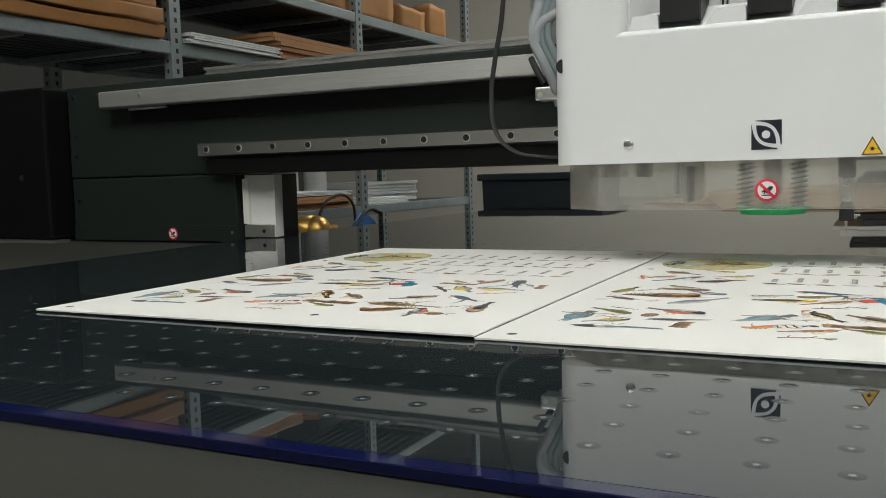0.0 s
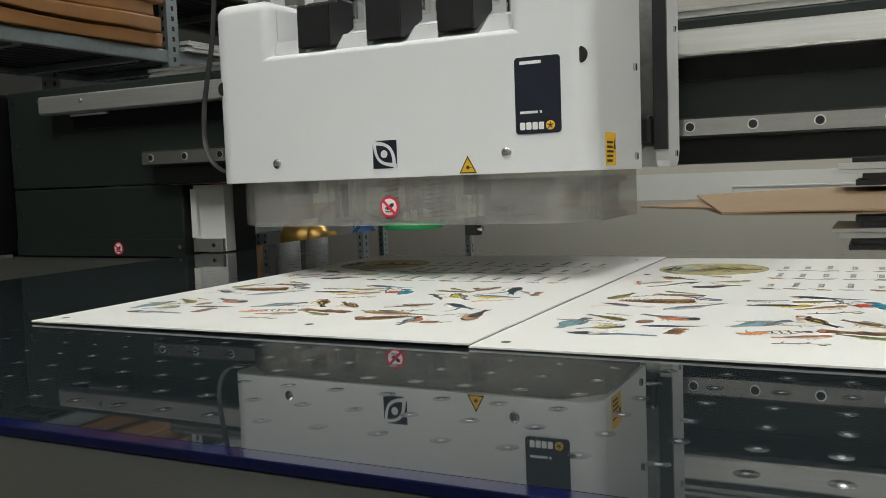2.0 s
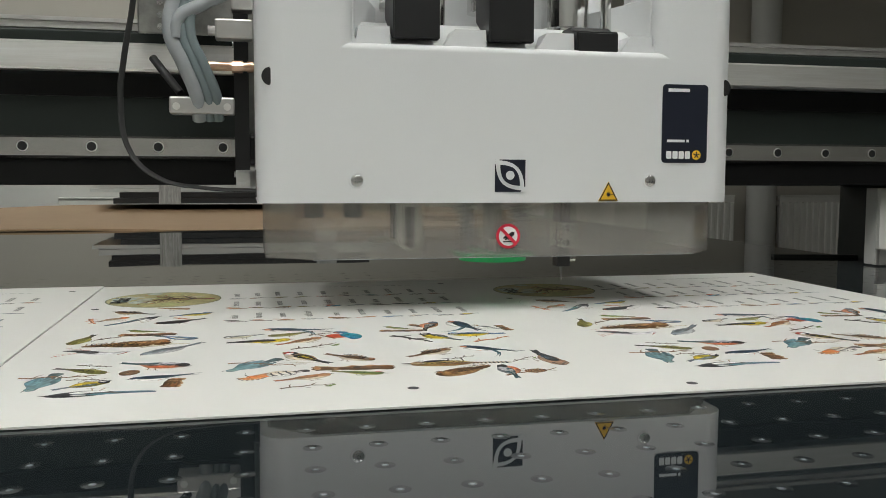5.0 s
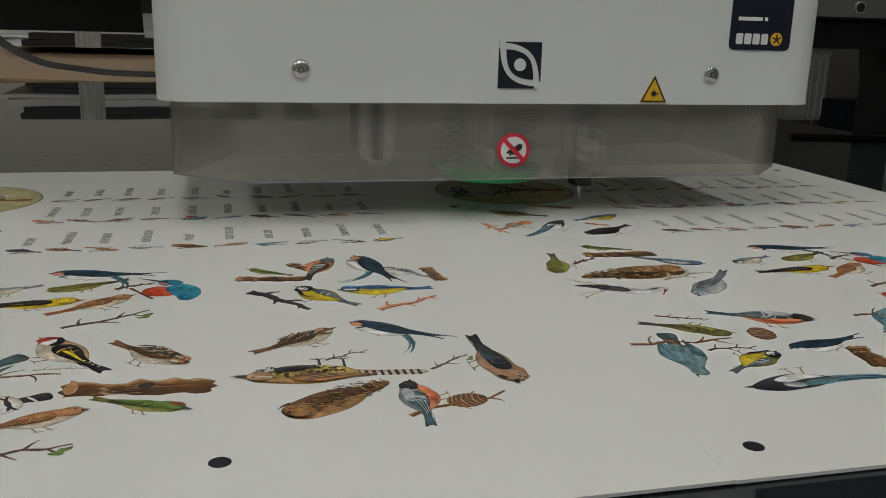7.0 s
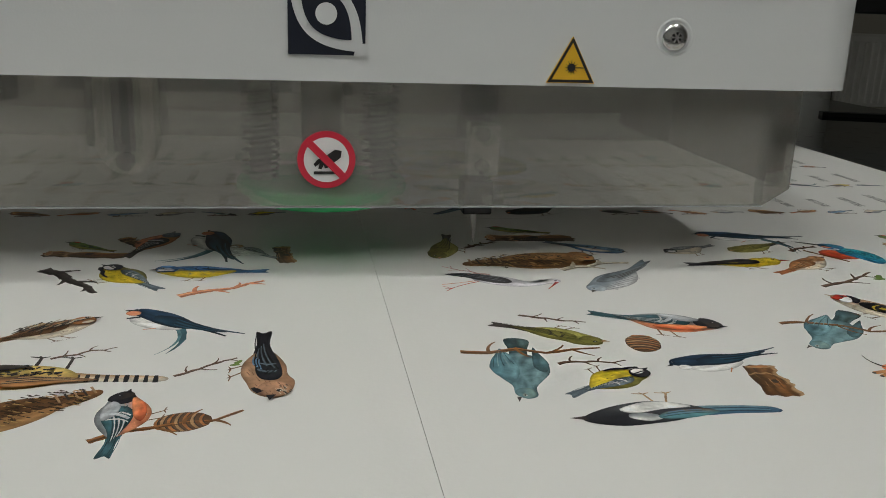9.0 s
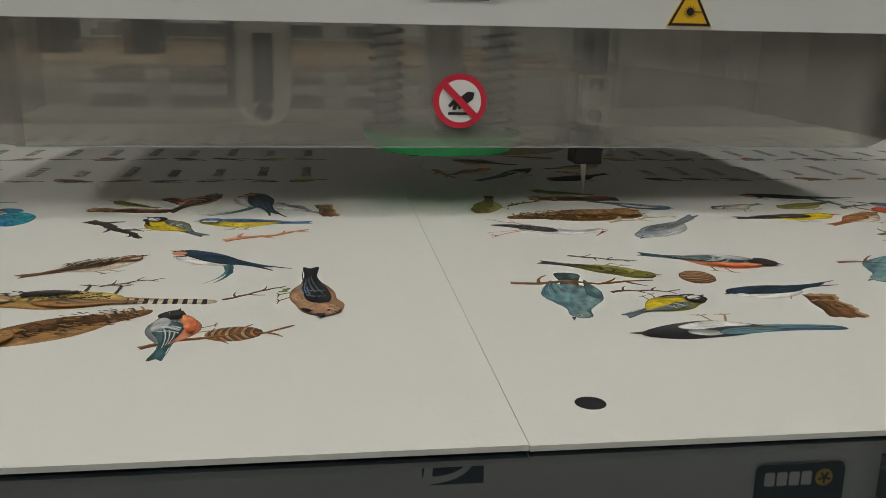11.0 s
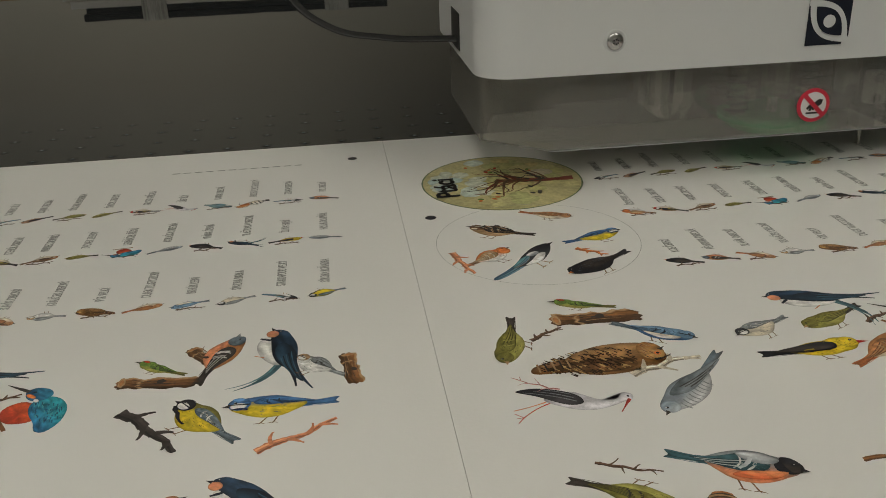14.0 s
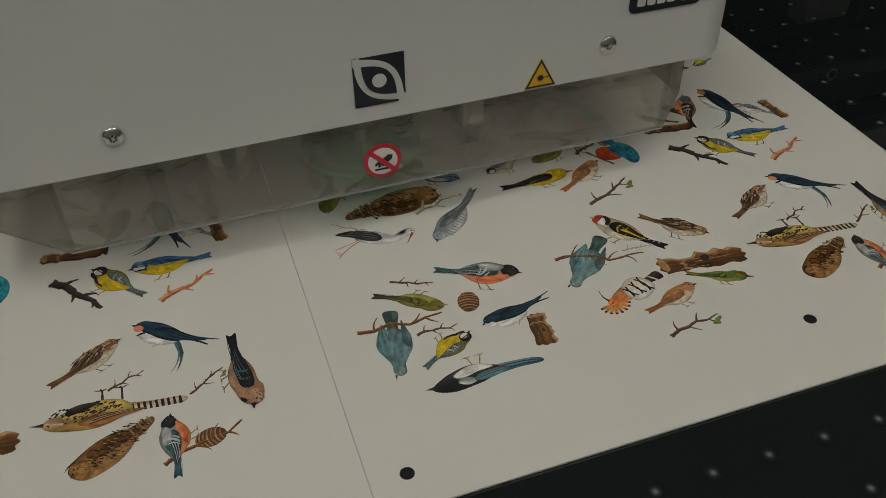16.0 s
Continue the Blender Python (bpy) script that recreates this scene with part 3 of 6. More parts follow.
def songbird(b, kind, fat=1.0, low=0.46, rise=0.0, narrow=1.0):
    """The common build: slim tail, full breast, round head, folded wing."""
    back, belly, wing, head, tail, bars, beak, w, tl, fork = KINDS[kind]
    cw, cr, ct = tone(wing), tone(bars), tone(tail)
    f = fat
    b.blob([(0.40, 0.05), (0.20, 0.035), (0.0, 0.045 + fork * 0.3), (0.025, 0.0), (0.0, -0.035 - fork * 0.2), (0.20, -0.04), (0.40, -0.06)], shade(ct, 1.1), shade(ct, 0.8))
    b.quills((0.36, 0.03, 0.36, -0.04), (0.02, 0.03 + fork * 0.2, 0.02, -0.03 - fork * 0.15), 4, (shade(ct, 0.5), shade(ct, 1.5)), 0.008)
    b.leg(0.50, -0.12 * f, 0.55, -0.25 * f)
    b.leg(0.58, -0.13 * f, 0.66, -0.25 * f)
    b.blob([(0.27, 0.0), (0.36, 0.085 * f), (0.52, 0.155 * f), (0.66, 0.165 * f), (0.76, 0.155), (0.88, 0.13), (0.955, 0.06), (0.93, -0.02), (0.86, -0.075), (0.76, -0.135 * f), (0.64, -0.175 * f), (0.50, -0.165 * f), (0.38, -0.10 * f)], back, belly, low, 0.20)
    b.flecks(46, 0.40, 0.84, -0.15 * f, 0.13 * f, (shade(tone(belly), 0.75), shade(tone(belly), 1.25), shade(tone(back), 0.6), shade(tone(back), 1.3)), 0.035, 0.15, 0.006)
    g = narrow

    def at(x, y):
        return x, y * g + rise * min(1.0, max(0.0, (x - 0.15) / 0.2))
    b.blob([at(0.735, 0.06), at(0.66, 0.125 * f), at(0.52, 0.115 * f), at(0.36, 0.055), at(0.17, 0.005), at(0.30, -0.03), at(0.46, -0.065 * f), at(0.62, -0.07 * f), at(0.72, -0.02)], shade(cw, 1.15), shade(cw, 0.75), 0.4, 0.4, mottle=0.3, grain=(14, 34))
    b.quills((*at(0.60, 0.075), *at(0.50, -0.05)), (*at(0.19, 0.006), *at(0.30, -0.035)), 7, (shade(cw, 0.4), blend(cw, cr, 0.75)), 0.011)
    if b.fine:
        for x, t in ((0.60, 0.028), (0.50, 0.018)):
            b.line(*at(x + 0.02, 0.085 * f), *at(x - 0.015, -0.055 * f), t, t * 0.7, cr, 0.18)
        b.flecks(22, 0.58, 0.73, at(0.6, -0.03)[1], at(0.6, 0.10)[1], (shade(cw, 0.6), shade(cw, 1.5)), 0.03, -0.3, 0.009)
    b.disc(0.86, 0.045, 0.098, 0.092, head, mottle=0.2)
    b.flecks(26, 0.79, 0.93, -0.03, 0.12, (shade(tone(head), 0.6), shade(tone(head), 1.3)), 0.022, 0.2, 0.006)


def flier(b, kind):
    """Swallow at rest: long forked tail, pointed wings, pale breast."""
    navy, deep = (0.018, 0.045, 0.085), (0.008, 0.013, 0.025)
    b.wide = 1.25
    b.line(0.45, 0.03, -0.02, 0.06, 0.05, 0.012, navy, 0.03)
    if kind == "swallow":
        b.line(0.42, 0.0, 0.06, -0.02, 0.045, 0.014, deep, -0.03)
        b.line(0.46, -0.03, 0.20, -0.36, 0.075, 0.006, (0.05, 0.13, 0.16), -0.14, 8)
        b.line(0.45, -0.05, 0.25, -0.40, 0.035, 0.004, (0.10, 0.22, 0.25), -0.16, 8)
    else:
        b.line(0.42, 0.0, 0.03, -0.02, 0.05, 0.012, deep, -0.02)
    b.blob([(0.40, -0.05), (0.50, -0.11), (0.66, -0.13), (0.80, -0.10), (0.86, -0.02), (0.70, 0.05), (0.50, 0.04)], (0.66, 0.64, 0.60), (0.74, 0.73, 0.70))
    b.line(0.56, -0.11, 0.62, -0.16, 0.012, 0.008, "coral")
    b.blob([(0.30, 0.01), (0.46, 0.075), (0.64, 0.115), (0.80, 0.115), (0.90, 0.10), (0.95, 0.045), (0.88, 0.0), (0.74, -0.03), (0.58, -0.055), (0.42, -0.05)], navy, deep, 0.4, 0.3, mottle=0.45)
    b.blob([(0.72, 0.05), (0.56, 0.085), (0.36, 0.055), (0.10, 0.03), (0.30, -0.02), (0.54, -0.04), (0.68, -0.01)], deep, (0.02, 0.06, 0.10), 0.5, 0.4)
    b.quills((0.56, 0.06, 0.50, -0.02), (0.14, 0.03, 0.26, -0.012), 5, ((0.04, 0.12, 0.18), (0.004, 0.006, 0.01)), 0.010)
    if kind == "swallow":
        b.disc(0.895, 0.01, 0.055, 0.040, "coral")
        b.line(0.80, -0.02, 0.86, -0.075, 0.03, 0.02, deep)
    else:
        b.disc(0.88, -0.02, 0.05, 0.035, "white")
    b.face(0.885, 0.045, 0.07, "black", 0.035, -0.012, 0.016, 0.011)


def draw_bird(kind, n, side=1):
    """A bird of length n on its own Print."""
    back, belly, wing, head, tail, bars, beak, w, tl, fork = KINDS[kind]
    p = Print()
    b = Brush(p, n, side)
    if kind in ("swallow", "martin"):
        flier(b, kind)
    elif kind == "magpie":
        b.blob([(0.42, 0.05), (0.20, 0.05), (-0.02, 0.06), (0.0, 0.0), (0.20, -0.035), (0.42, -0.04)], (0.03, 0.09, 0.17), (0.14, 0.28, 0.36), 0.5, 0.5)
        b.quills((0.42, 0.03, 0.42, -0.03), (0.02, 0.045, 0.02, 0.005), 4, ((0.01, 0.03, 0.06), (0.20, 0.36, 0.42)))
        b.leg(0.50, -0.10, 0.46, -0.20, "tan")
        b.leg(0.56, -0.10, 0.58, -0.20, "tan")
        b.blob([(0.34, 0.0), (0.48, 0.08), (0.64, 0.11), (0.80, 0.12), (0.93, 0.08), (0.97, 0.03), (0.90, -0.03), (0.76, -0.09), (0.58, -0.12), (0.42, -0.07)], "black", (0.05, 0.055, 0.06), 0.4, 0.3)
        b.blob([(0.40, -0.04), (0.54, -0.03), (0.70, 0.0), (0.76, -0.05), (0.60, -0.115), (0.46, -0.09)], "white")
        b.blob([(0.74, 0.045), (0.66, 0.085), (0.58, 0.06), (0.62, 0.01), (0.72, 0.0)], "white", "grey")
        b.blob([(0.60, 0.06), (0.46, 0.075), (0.28, 0.03), (0.36, -0.015), (0.54, 0.0)], "teal", "brown", 0.3, 0.3)
        b.quills((0.58, 0.05, 0.54, 0.01), (0.30, 0.03, 0.36, -0.005), 4, ("tealdark", "sky"))
        b.face(0.89, 0.035, 0.07, "dark", 0.06, -0.008, 0.022, 0)
    elif kind == "stork":
        b.wide = 1.35
        b.line(0.30, -0.02, 0.02, 0.10, 0.014, 0.010, "red", 0.05)
        b.line(0.32, -0.05, -0.04, 0.02, 0.014, 0.010, "coral", -0.03)
        for d in (-0.05, 0.0, 0.05):
            b.line(0.02, 0.10, -0.04, 0.10 + d, 0.010, 0.006, "red", n=2)
        b.blob([(0.24, -0.06), (0.40, 0.06), (0.58, 0.11), (0.74, 0.10), (0.86, 0.07), (0.95, 0.05), (0.97, 0.0), (0.90, -0.03), (0.82, 0.03), (0.66, 0.0), (0.48, -0.11)], (0.66, 0.64, 0.66), (0.52, 0.50, 0.53))
        b.blob([(0.54, 0.03), (0.40, 0.02), (0.20, -0.10), (0.04, -0.18), (0.22, -0.19), (0.42, -0.13), (0.54, -0.05)], (0.05, 0.045, 0.05), "black")
        b.quills((0.50, 0.0, 0.48, -0.08), (0.10, -0.16, 0.28, -0.16), 5, ("grey", "black"))
        b.line(0.93, 0.045, 0.80, 0.17, 0.030, 0.006, "red")
        b.disc(0.93, 0.015, 0.010, 0.010, "black")
    elif kind == "kingfisher":
        b.blob([(0.30, -0.10), (0.42, -0.30), (0.62, -0.32), (0.74, -0.20), (0.70, -0.02), (0.45, 0.05)], (0.66, 0.10, 0.03), (0.50, 0.05, 0.02))
        b.blob([(0.02, -0.06), (0.10, 0.12), (0.30, 0.26), (0.52, 0.27), (0.66, 0.16), (0.62, 0.0), (0.46, -0.08), (0.26, -0.10), (0.10, -0.14)], (0.02, 0.34, 0.40), (0.02, 0.17, 0.34), 0.5, 0.5, mottle=0.5)
        b.flecks(60, 0.12, 0.60, -0.06, 0.22, ((0.02, 0.12, 0.20), (0.08, 0.45, 0.50), (0.01, 0.07, 0.16)), 0.05, 0.2, 0.014)
        b.blob([(0.60, 0.14), (0.64, 0.24), (0.76, 0.25), (0.88, 0.16), (0.88, 0.05), (0.76, 0.0), (0.64, 0.04)], (0.03, 0.22, 0.36), (0.02, 0.12, 0.26), mottle=0.4)
        b.disc(0.76, 0.05, 0.07, 0.028, "orange", turn=-0.3)
        b.disc(0.64, 0.06, 0.04, 0.025, "white")
        b.line(0.86, 0.07, 1.16, -0.06, 0.055, 0.008, "dark")
        b.disc(0.81, 0.11, 0.017, 0.017, "black")
        b.line(0.30, -0.36, 0.86, -0.34, 0.05, 0.04, "wood")
    elif kind == "owl":
        b.blob([(0.34, 0.08), (0.18, 0.07), (0.0, 0.03), (0.02, -0.05), (0.18, -0.09), (0.36, -0.08)], "wood", "brown")
        b.blob([(0.20, 0.0), (0.36, 0.15), (0.56, 0.20), (0.76, 0.19), (0.90, 0.16), (0.98, 0.08), (0.97, -0.04), (0.90, -0.13), (0.74, -0.18), (0.54, -0.19), (0.34, -0.13)], (0.26, 0.12, 0.04), (0.40, 0.22, 0.09), 0.4, 0.4, mottle=0.4)
        b.blob([(0.72, 0.14), (0.50, 0.16), (0.22, 0.06), (0.10, 0.0), (0.30, -0.04), (0.56, -0.02), (0.72, 0.03)], (0.20, 0.09, 0.03), (0.13, 0.06, 0.025), mottle=0.4)
        b.flecks(190, 0.06, 0.80, -0.15, 0.16, ((0.03, 0.015, 0.008), (0.06, 0.03, 0.012), (0.60, 0.38, 0.14), (0.05, 0.025, 0.01)), 0.026, 0.7, 0.015)
        for i in range(5):
            b.line(0.04 + 0.055 * i, 0.05, 0.05 + 0.055 * i, -0.06, 0.014, 0.014, "dark" if i % 2 else "tan", n=2)
        b.disc(0.885, 0.01, 0.095, 0.125, (0.50, 0.28, 0.10), (0.40, 0.19, 0.06), mottle=0.4)
        b.flecks(40, 0.80, 0.96, -0.10, 0.12, ("dark", "rust", "tan"), 0.022, 1.0, 0.006)
        b.disc(0.915, 0.06, 0.024, 0.024, "orange", mottle=0)
        b.disc(0.918, 0.06, 0.013, 0.013, "black", mottle=0)
        b.line(0.86, 0.13, 1.0, 0.10, 0.030, 0.006, "dark", 0.1)
        b.line(0.95, 0.02, 1.0, -0.01, 0.03, 0.006, "dark")
    elif kind == "thrush":
        b.blob([(0.44, 0.02), (0.22, 0.03), (-0.02, 0.025), (-0.02, -0.03), (0.22, -0.04), (0.44, -0.06)], "cream", "tan")
        for i in range(10):
            b.line(0.0 + 0.042 * i, 0.035, 0.012 + 0.042 * i, -0.04, 0.022, 0.018, "black", n=2)
        for x in (0.42, 0.56):
            b.leg(x, -0.10, x + 0.01, -0.22, "dark", 0.018)
        b.blob([(0.34, 0.0), (0.46, 0.09), (0.60, 0.13), (0.76, 0.12), (0.90, 0.09), (0.95, 0.04), (0.90, -0.03), (0.76, -0.09), (0.58, -0.13), (0.42, -0.10)], (0.42, 0.24, 0.08), (0.62, 0.46, 0.13), 0.45, 0.2)
        b.flecks(110, 0.40, 0.92, -0.12, 0.05, ("black", "black", "dark"), 0.020, 0.3, 0.018)
        b.blob([(0.72, 0.07), (0.58, 0.12), (0.40, 0.07), (0.24, 0.03), (0.42, 0.01), (0.62, 0.01)], (0.30, 0.14, 0.05), "brown", mottle=0.4)
        b.quills((0.64, 0.09, 0.58, 0.02), (0.28, 0.035, 0.38, 0.015), 6, ("dark", "tan"))
        b.blob([(0.80, -0.02), (0.68, -0.05), (0.58, -0.10), (0.70, -0.115), (0.80, -0.08)], "black", "dark")
        b.disc(0.89, 0.03, 0.075, 0.060, (0.44, 0.26, 0.12))
        b.line(0.82, 0.045, 0.95, 0.02, 0.020, 0.012, "cream")
        b.face(0.90, 0.03, 0.065, "dark", 0.08, -0.005, 0.018, 0.012)
    elif kind == "hoopoe":
        b.blob([(0.40, 0.05), (0.20, 0.06), (0.0, 0.09), (0.0, -0.06), (0.20, -0.05), (0.40, -0.05)], "black", "dark")
        b.line(0.10, 0.08, 0.16, -0.07, 0.025, 0.02, "white", n=2)
        b.blob([(0.30, 0.02), (0.44, 0.12), (0.62, 0.12), (0.76, 0.09), (0.88, 0.09), (0.93, 0.02), (0.84, -0.05), (0.70, -0.10), (0.50, -0.13), (0.36, -0.08)], "orange", "rust")
        b.blob([(0.62, 0.14), (0.46, 0.22), (0.24, 0.16), (0.20, 0.02), (0.28, -0.14), (0.46, -0.17), (0.60, -0.08)], "white", "cream", mottle=0.1)
        for i in range(6):
            x = 0.26 + 0.062 * i
            b.line(x, 0.17 - 0.012 * i, x + 0.02, -0.13 + 0.01 * i, 0.030, 0.026, "black", 0.14 * (-1) ** i)
        for i in range(8):
            a = radians(-10 + 22 * i)
            b.line(0.86, 0.04, 0.86 + 0.20 * math.cos(a), 0.04 + 0.17 * math.sin(a), 0.03, 0.05, (0.72, 0.30, 0.10))
            b.disc(0.86 + 0.20 * math.cos(a), 0.04 + 0.17 * math.sin(a), 0.018, 0.016, "black", mottle=0)
        b.disc(0.85, 0.01, 0.075, 0.07, "orange")
        b.line(0.88, -0.03, 0.84, -0.26, 0.026, 0.006, "dark", 0.12)
        b.disc(0.88, 0.02, 0.013, 0.013, "black")
    elif kind == "nuthatch":
        b.wide = 0.92
        b.blob([(0.40, 0.06), (0.20, 0.075), (0.0, 0.10), (-0.01, -0.08), (0.20, -0.06), (0.40, -0.06)], (0.07, 0.12, 0.12), (0.04, 0.08, 0.09), mottle=0.4)
        b.blob([(0.26, 0.06), (0.38, 0.19), (0.56, 0.20), (0.70, 0.13), (0.80, 0.08), (0.92, 0.075), (0.96, 0.0), (0.90, -0.07), (0.78, -0.08), (0.66, -0.15), (0.50, -0.22), (0.34, -0.17), (0.26, -0.06)], (0.17, 0.28, 0.30), (0.10, 0.20, 0.23), 0.5, 0.4, mottle=0.3)
        b.blob([(0.70, -0.06), (0.60, -0.19), (0.42, -0.21), (0.24, -0.15), (0.18, -0.12), (0.34, -0.04), (0.54, -0.01)], (0.16, 0.30, 0.34), (0.09, 0.20, 0.24), mottle=0.3)
        b.blob([(0.56, 0.17), (0.42, 0.21), (0.22, 0.15), (0.14, 0.12), (0.34, 0.10), (0.48, 0.10)], (0.09, 0.18, 0.20), (0.06, 0.12, 0.14))
        b.quills((0.50, -0.19, 0.44, -0.04), (0.20, -0.14, 0.24, -0.10), 5, ("tealdark", (0.24, 0.38, 0.40)), 0.008)
        b.disc(0.88, 0.0, 0.075, 0.07, (0.20, 0.30, 0.28), (0.13, 0.23, 0.25))
        b.disc(0.91, -0.01, 0.022, 0.016, (0.36, 0.38, 0.34))
        b.face(0.89, -0.02, 0.06, "dark", 0.05, -0.03, 0.016, 0.010)
    elif kind == "cuckoo":
        b.blob([(0.44, 0.02), (0.20, 0.05), (-0.02, 0.07), (0.02, 0.03), (-0.04, 0.0), (0.20, -0.02), (0.44, -0.05)], "slate", "dark")
        b.blob([(0.30, 0.0), (0.46, 0.09), (0.64, 0.13), (0.80, 0.10), (0.92, 0.07), (0.97, 0.0), (0.90, -0.06), (0.76, -0.13), (0.58, -0.15), (0.42, -0.10)], (0.20, 0.23, 0.26), (0.50, 0.50, 0.50), 0.42, 0.2)
        for i in range(9):
            b.line(0.44 + 0.045 * i, -0.03, 0.46 + 0.045 * i, -0.13, 0.010, 0.008, (0.25, 0.26, 0.27), 0.1, 3)
        b.blob([(0.76, 0.07), (0.56, 0.10), (0.30, 0.04), (0.08, -0.02), (0.36, -0.04), (0.62, -0.03)], (0.10, 0.12, 0.13), (0.20, 0.23, 0.25), mottle=0.3)
        b.quills((0.62, 0.06, 0.56, -0.02), (0.12, -0.012, 0.30, -0.03), 6, ("dark", "grey"))
        b.disc(0.89, 0.0, 0.075, 0.07, (0.30, 0.36, 0.42), (0.42, 0.46, 0.48))
        b.face(0.89, 0.0, 0.07, "dark", 0.04, -0.01, 0.02, 0.012)
    else:
        fat = {"robin": 0.95, "siskin": 0.85, "greenfinch": 0.78, "oriole": 0.72, "woodpecker": 0.72, "bluebird": 0.85, "jay": 0.74, "goldcrest": 1.25, "redbreast": 1.25, "marsh_tit": 1.1, "great_tit": 1.15, "bullfinch": 1.1, "quail": 1.05, "blackbird": 0.95}.get(kind, 1.0)
        if kind in ("great_tit", "blue_tit", "goldcrest", "marsh_tit"):
            songbird(b, kind, fat, 0.66, 0.055, 0.55)
        else:
            songbird(b, kind, fat)
        if kind == "sparrow" or kind == "quail":
            b.flecks(60, 0.34, 0.80, -0.02, 0.15, ("dark", "dark", "black", (0.55, 0.34, 0.16), "cream"), 0.07, 0.22, 0.022)
            b.line(0.78, 0.06, 0.93, 0.055, 0.024, 0.012, "cream")
            b.line(0.78, 0.035, 0.92, 0.045, 0.016, 0.010, "dark")
            b.disc(0.87, -0.03, 0.05, 0.028, "cream")
        if kind == "goldfinch":
            b.disc(0.83, 0.02, 0.055, 0.085, "white")
            b.blob([(0.84, 0.14), (0.76, 0.10), (0.74, 0.0), (0.78, -0.01), (0.81, 0.06), (0.88, 0.12)], "black")
            b.disc(0.915, 0.03, 0.045, 0.075, "red")
            b.blob([(0.56, 0.02), (0.36, 0.0), (0.26, -0.02), (0.40, -0.05), (0.56, -0.035)], "yellow", "black", 0.5, 0.1)
            for i in range(4):
                b.disc(0.10 + 0.06 * i, 0.01 - 0.012 * (i % 2), 0.012, 0.008, "white", mottle=0)
        if kind == "bullfinch":
            b.blob([(0.80, 0.10), (0.66, 0.15), (0.50, 0.12), (0.56, 0.05), (0.72, 0.03)], (0.50, 0.51, 0.52), (0.36, 0.38, 0.40))
            b.blob([(0.86, -0.03), (0.78, -0.12), (0.62, -0.165), (0.48, -0.15), (0.54, -0.09), (0.70, -0.05)], (0.80, 0.28, 0.12), (0.70, 0.16, 0.06))
            b.blob([(0.80, 0.13), (0.88, 0.14), (0.96, 0.07), (0.96, 0.0), (0.90, -0.03), (0.84, 0.03)], "black", "dark")
            b.line(0.60, 0.08, 0.52, -0.06, 0.035, 0.03, (0.62, 0.64, 0.66), 0.1)
        if kind == "chaffinch":
            b.disc(0.87, 0.075, 0.085, 0.055, "slate")
            b.line(0.64, 0.07, 0.58, -0.07, 0.030, 0.024, "white", 0.1)
            b.line(0.55, 0.06, 0.50, -0.06, 0.018, 0.014, "white", 0.1)
        if kind in ("great_tit", "blue_tit", "marsh_tit", "goldcrest"):
            cap = {"great_tit": "black", "blue_tit": "blue", "marsh_tit": "black", "goldcrest": "tan"}[kind]
            b.disc(0.86, 0.045, 0.100, 0.095, cap)
            b.disc(0.865, 0.015, 0.072, 0.052, "white", mottle=0.05)
            b.line(0.77, 0.035, 0.96, 0.045, 0.018, 0.014, "black" if kind != "goldcrest" else "brown")
            if kind == "great_tit":
                b.line(0.93, -0.03, 0.80, -0.09, 0.05, 0.04, "black", 0.1)
                b.line(0.80, -0.09, 0.60, -0.16, 0.04, 0.02, "black", 0.1)
            if kind == "blue_tit":
                b.line(0.92, -0.035, 0.78, -0.045, 0.022, 0.028, "navy", -0.1)
                b.disc(0.87, 0.115, 0.055, 0.028, (0.10, 0.28, 0.55))
        if kind == "jay":
            b.quills((0.60, -0.02, 0.54, -0.06), (0.46, -0.03, 0.42, -0.06), 5, ("sky", "black"), 0.012)
            b.line(0.90, -0.03, 0.84, -0.07, 0.05, 0.02, "black")
            b.flecks(20, 0.82, 0.94, 0.05, 0.13, ("dark", "cream"), 0.03, 0.2, 0.008)
        if kind == "redbreast":
            b.disc(0.84, -0.02, 0.11, 0.11, "orange", (0.72, 0.24, 0.08))
        if kind == "bluebird":
            b.blob([(0.40, -0.06), (0.60, -0.14), (0.78, -0.10), (0.82, -0.03), (0.60, -0.05)], "cream", "white")
            b.line(0.78, 0.045, 0.96, 0.04, 0.02, 0.014, "navy")
        if kind == "oriole":
            b.blob([(0.72, 0.03), (0.60, 0.09), (0.40, 0.06), (0.12, 0.0), (0.36, -0.03), (0.62, -0.04)], "black", "dark")
            b.line(0.50, -0.02, 0.40, -0.025, 0.02, 0.01, "yellow")
        if kind == "woodpecker":
            b.disc(0.86, 0.09, 0.07, 0.025, "red")
        if kind == "blackbird":
            b.flecks(30, 0.4, 0.85, -0.1, 0.1, ("slate", "dark"), 0.05, 0.2, 0.010)
        b.face(0.86, 0.045, 0.095, beak, {"oriole": 0.09, "woodpecker": 0.10, "robin": 0.05}.get(kind, 0.05))
    return p


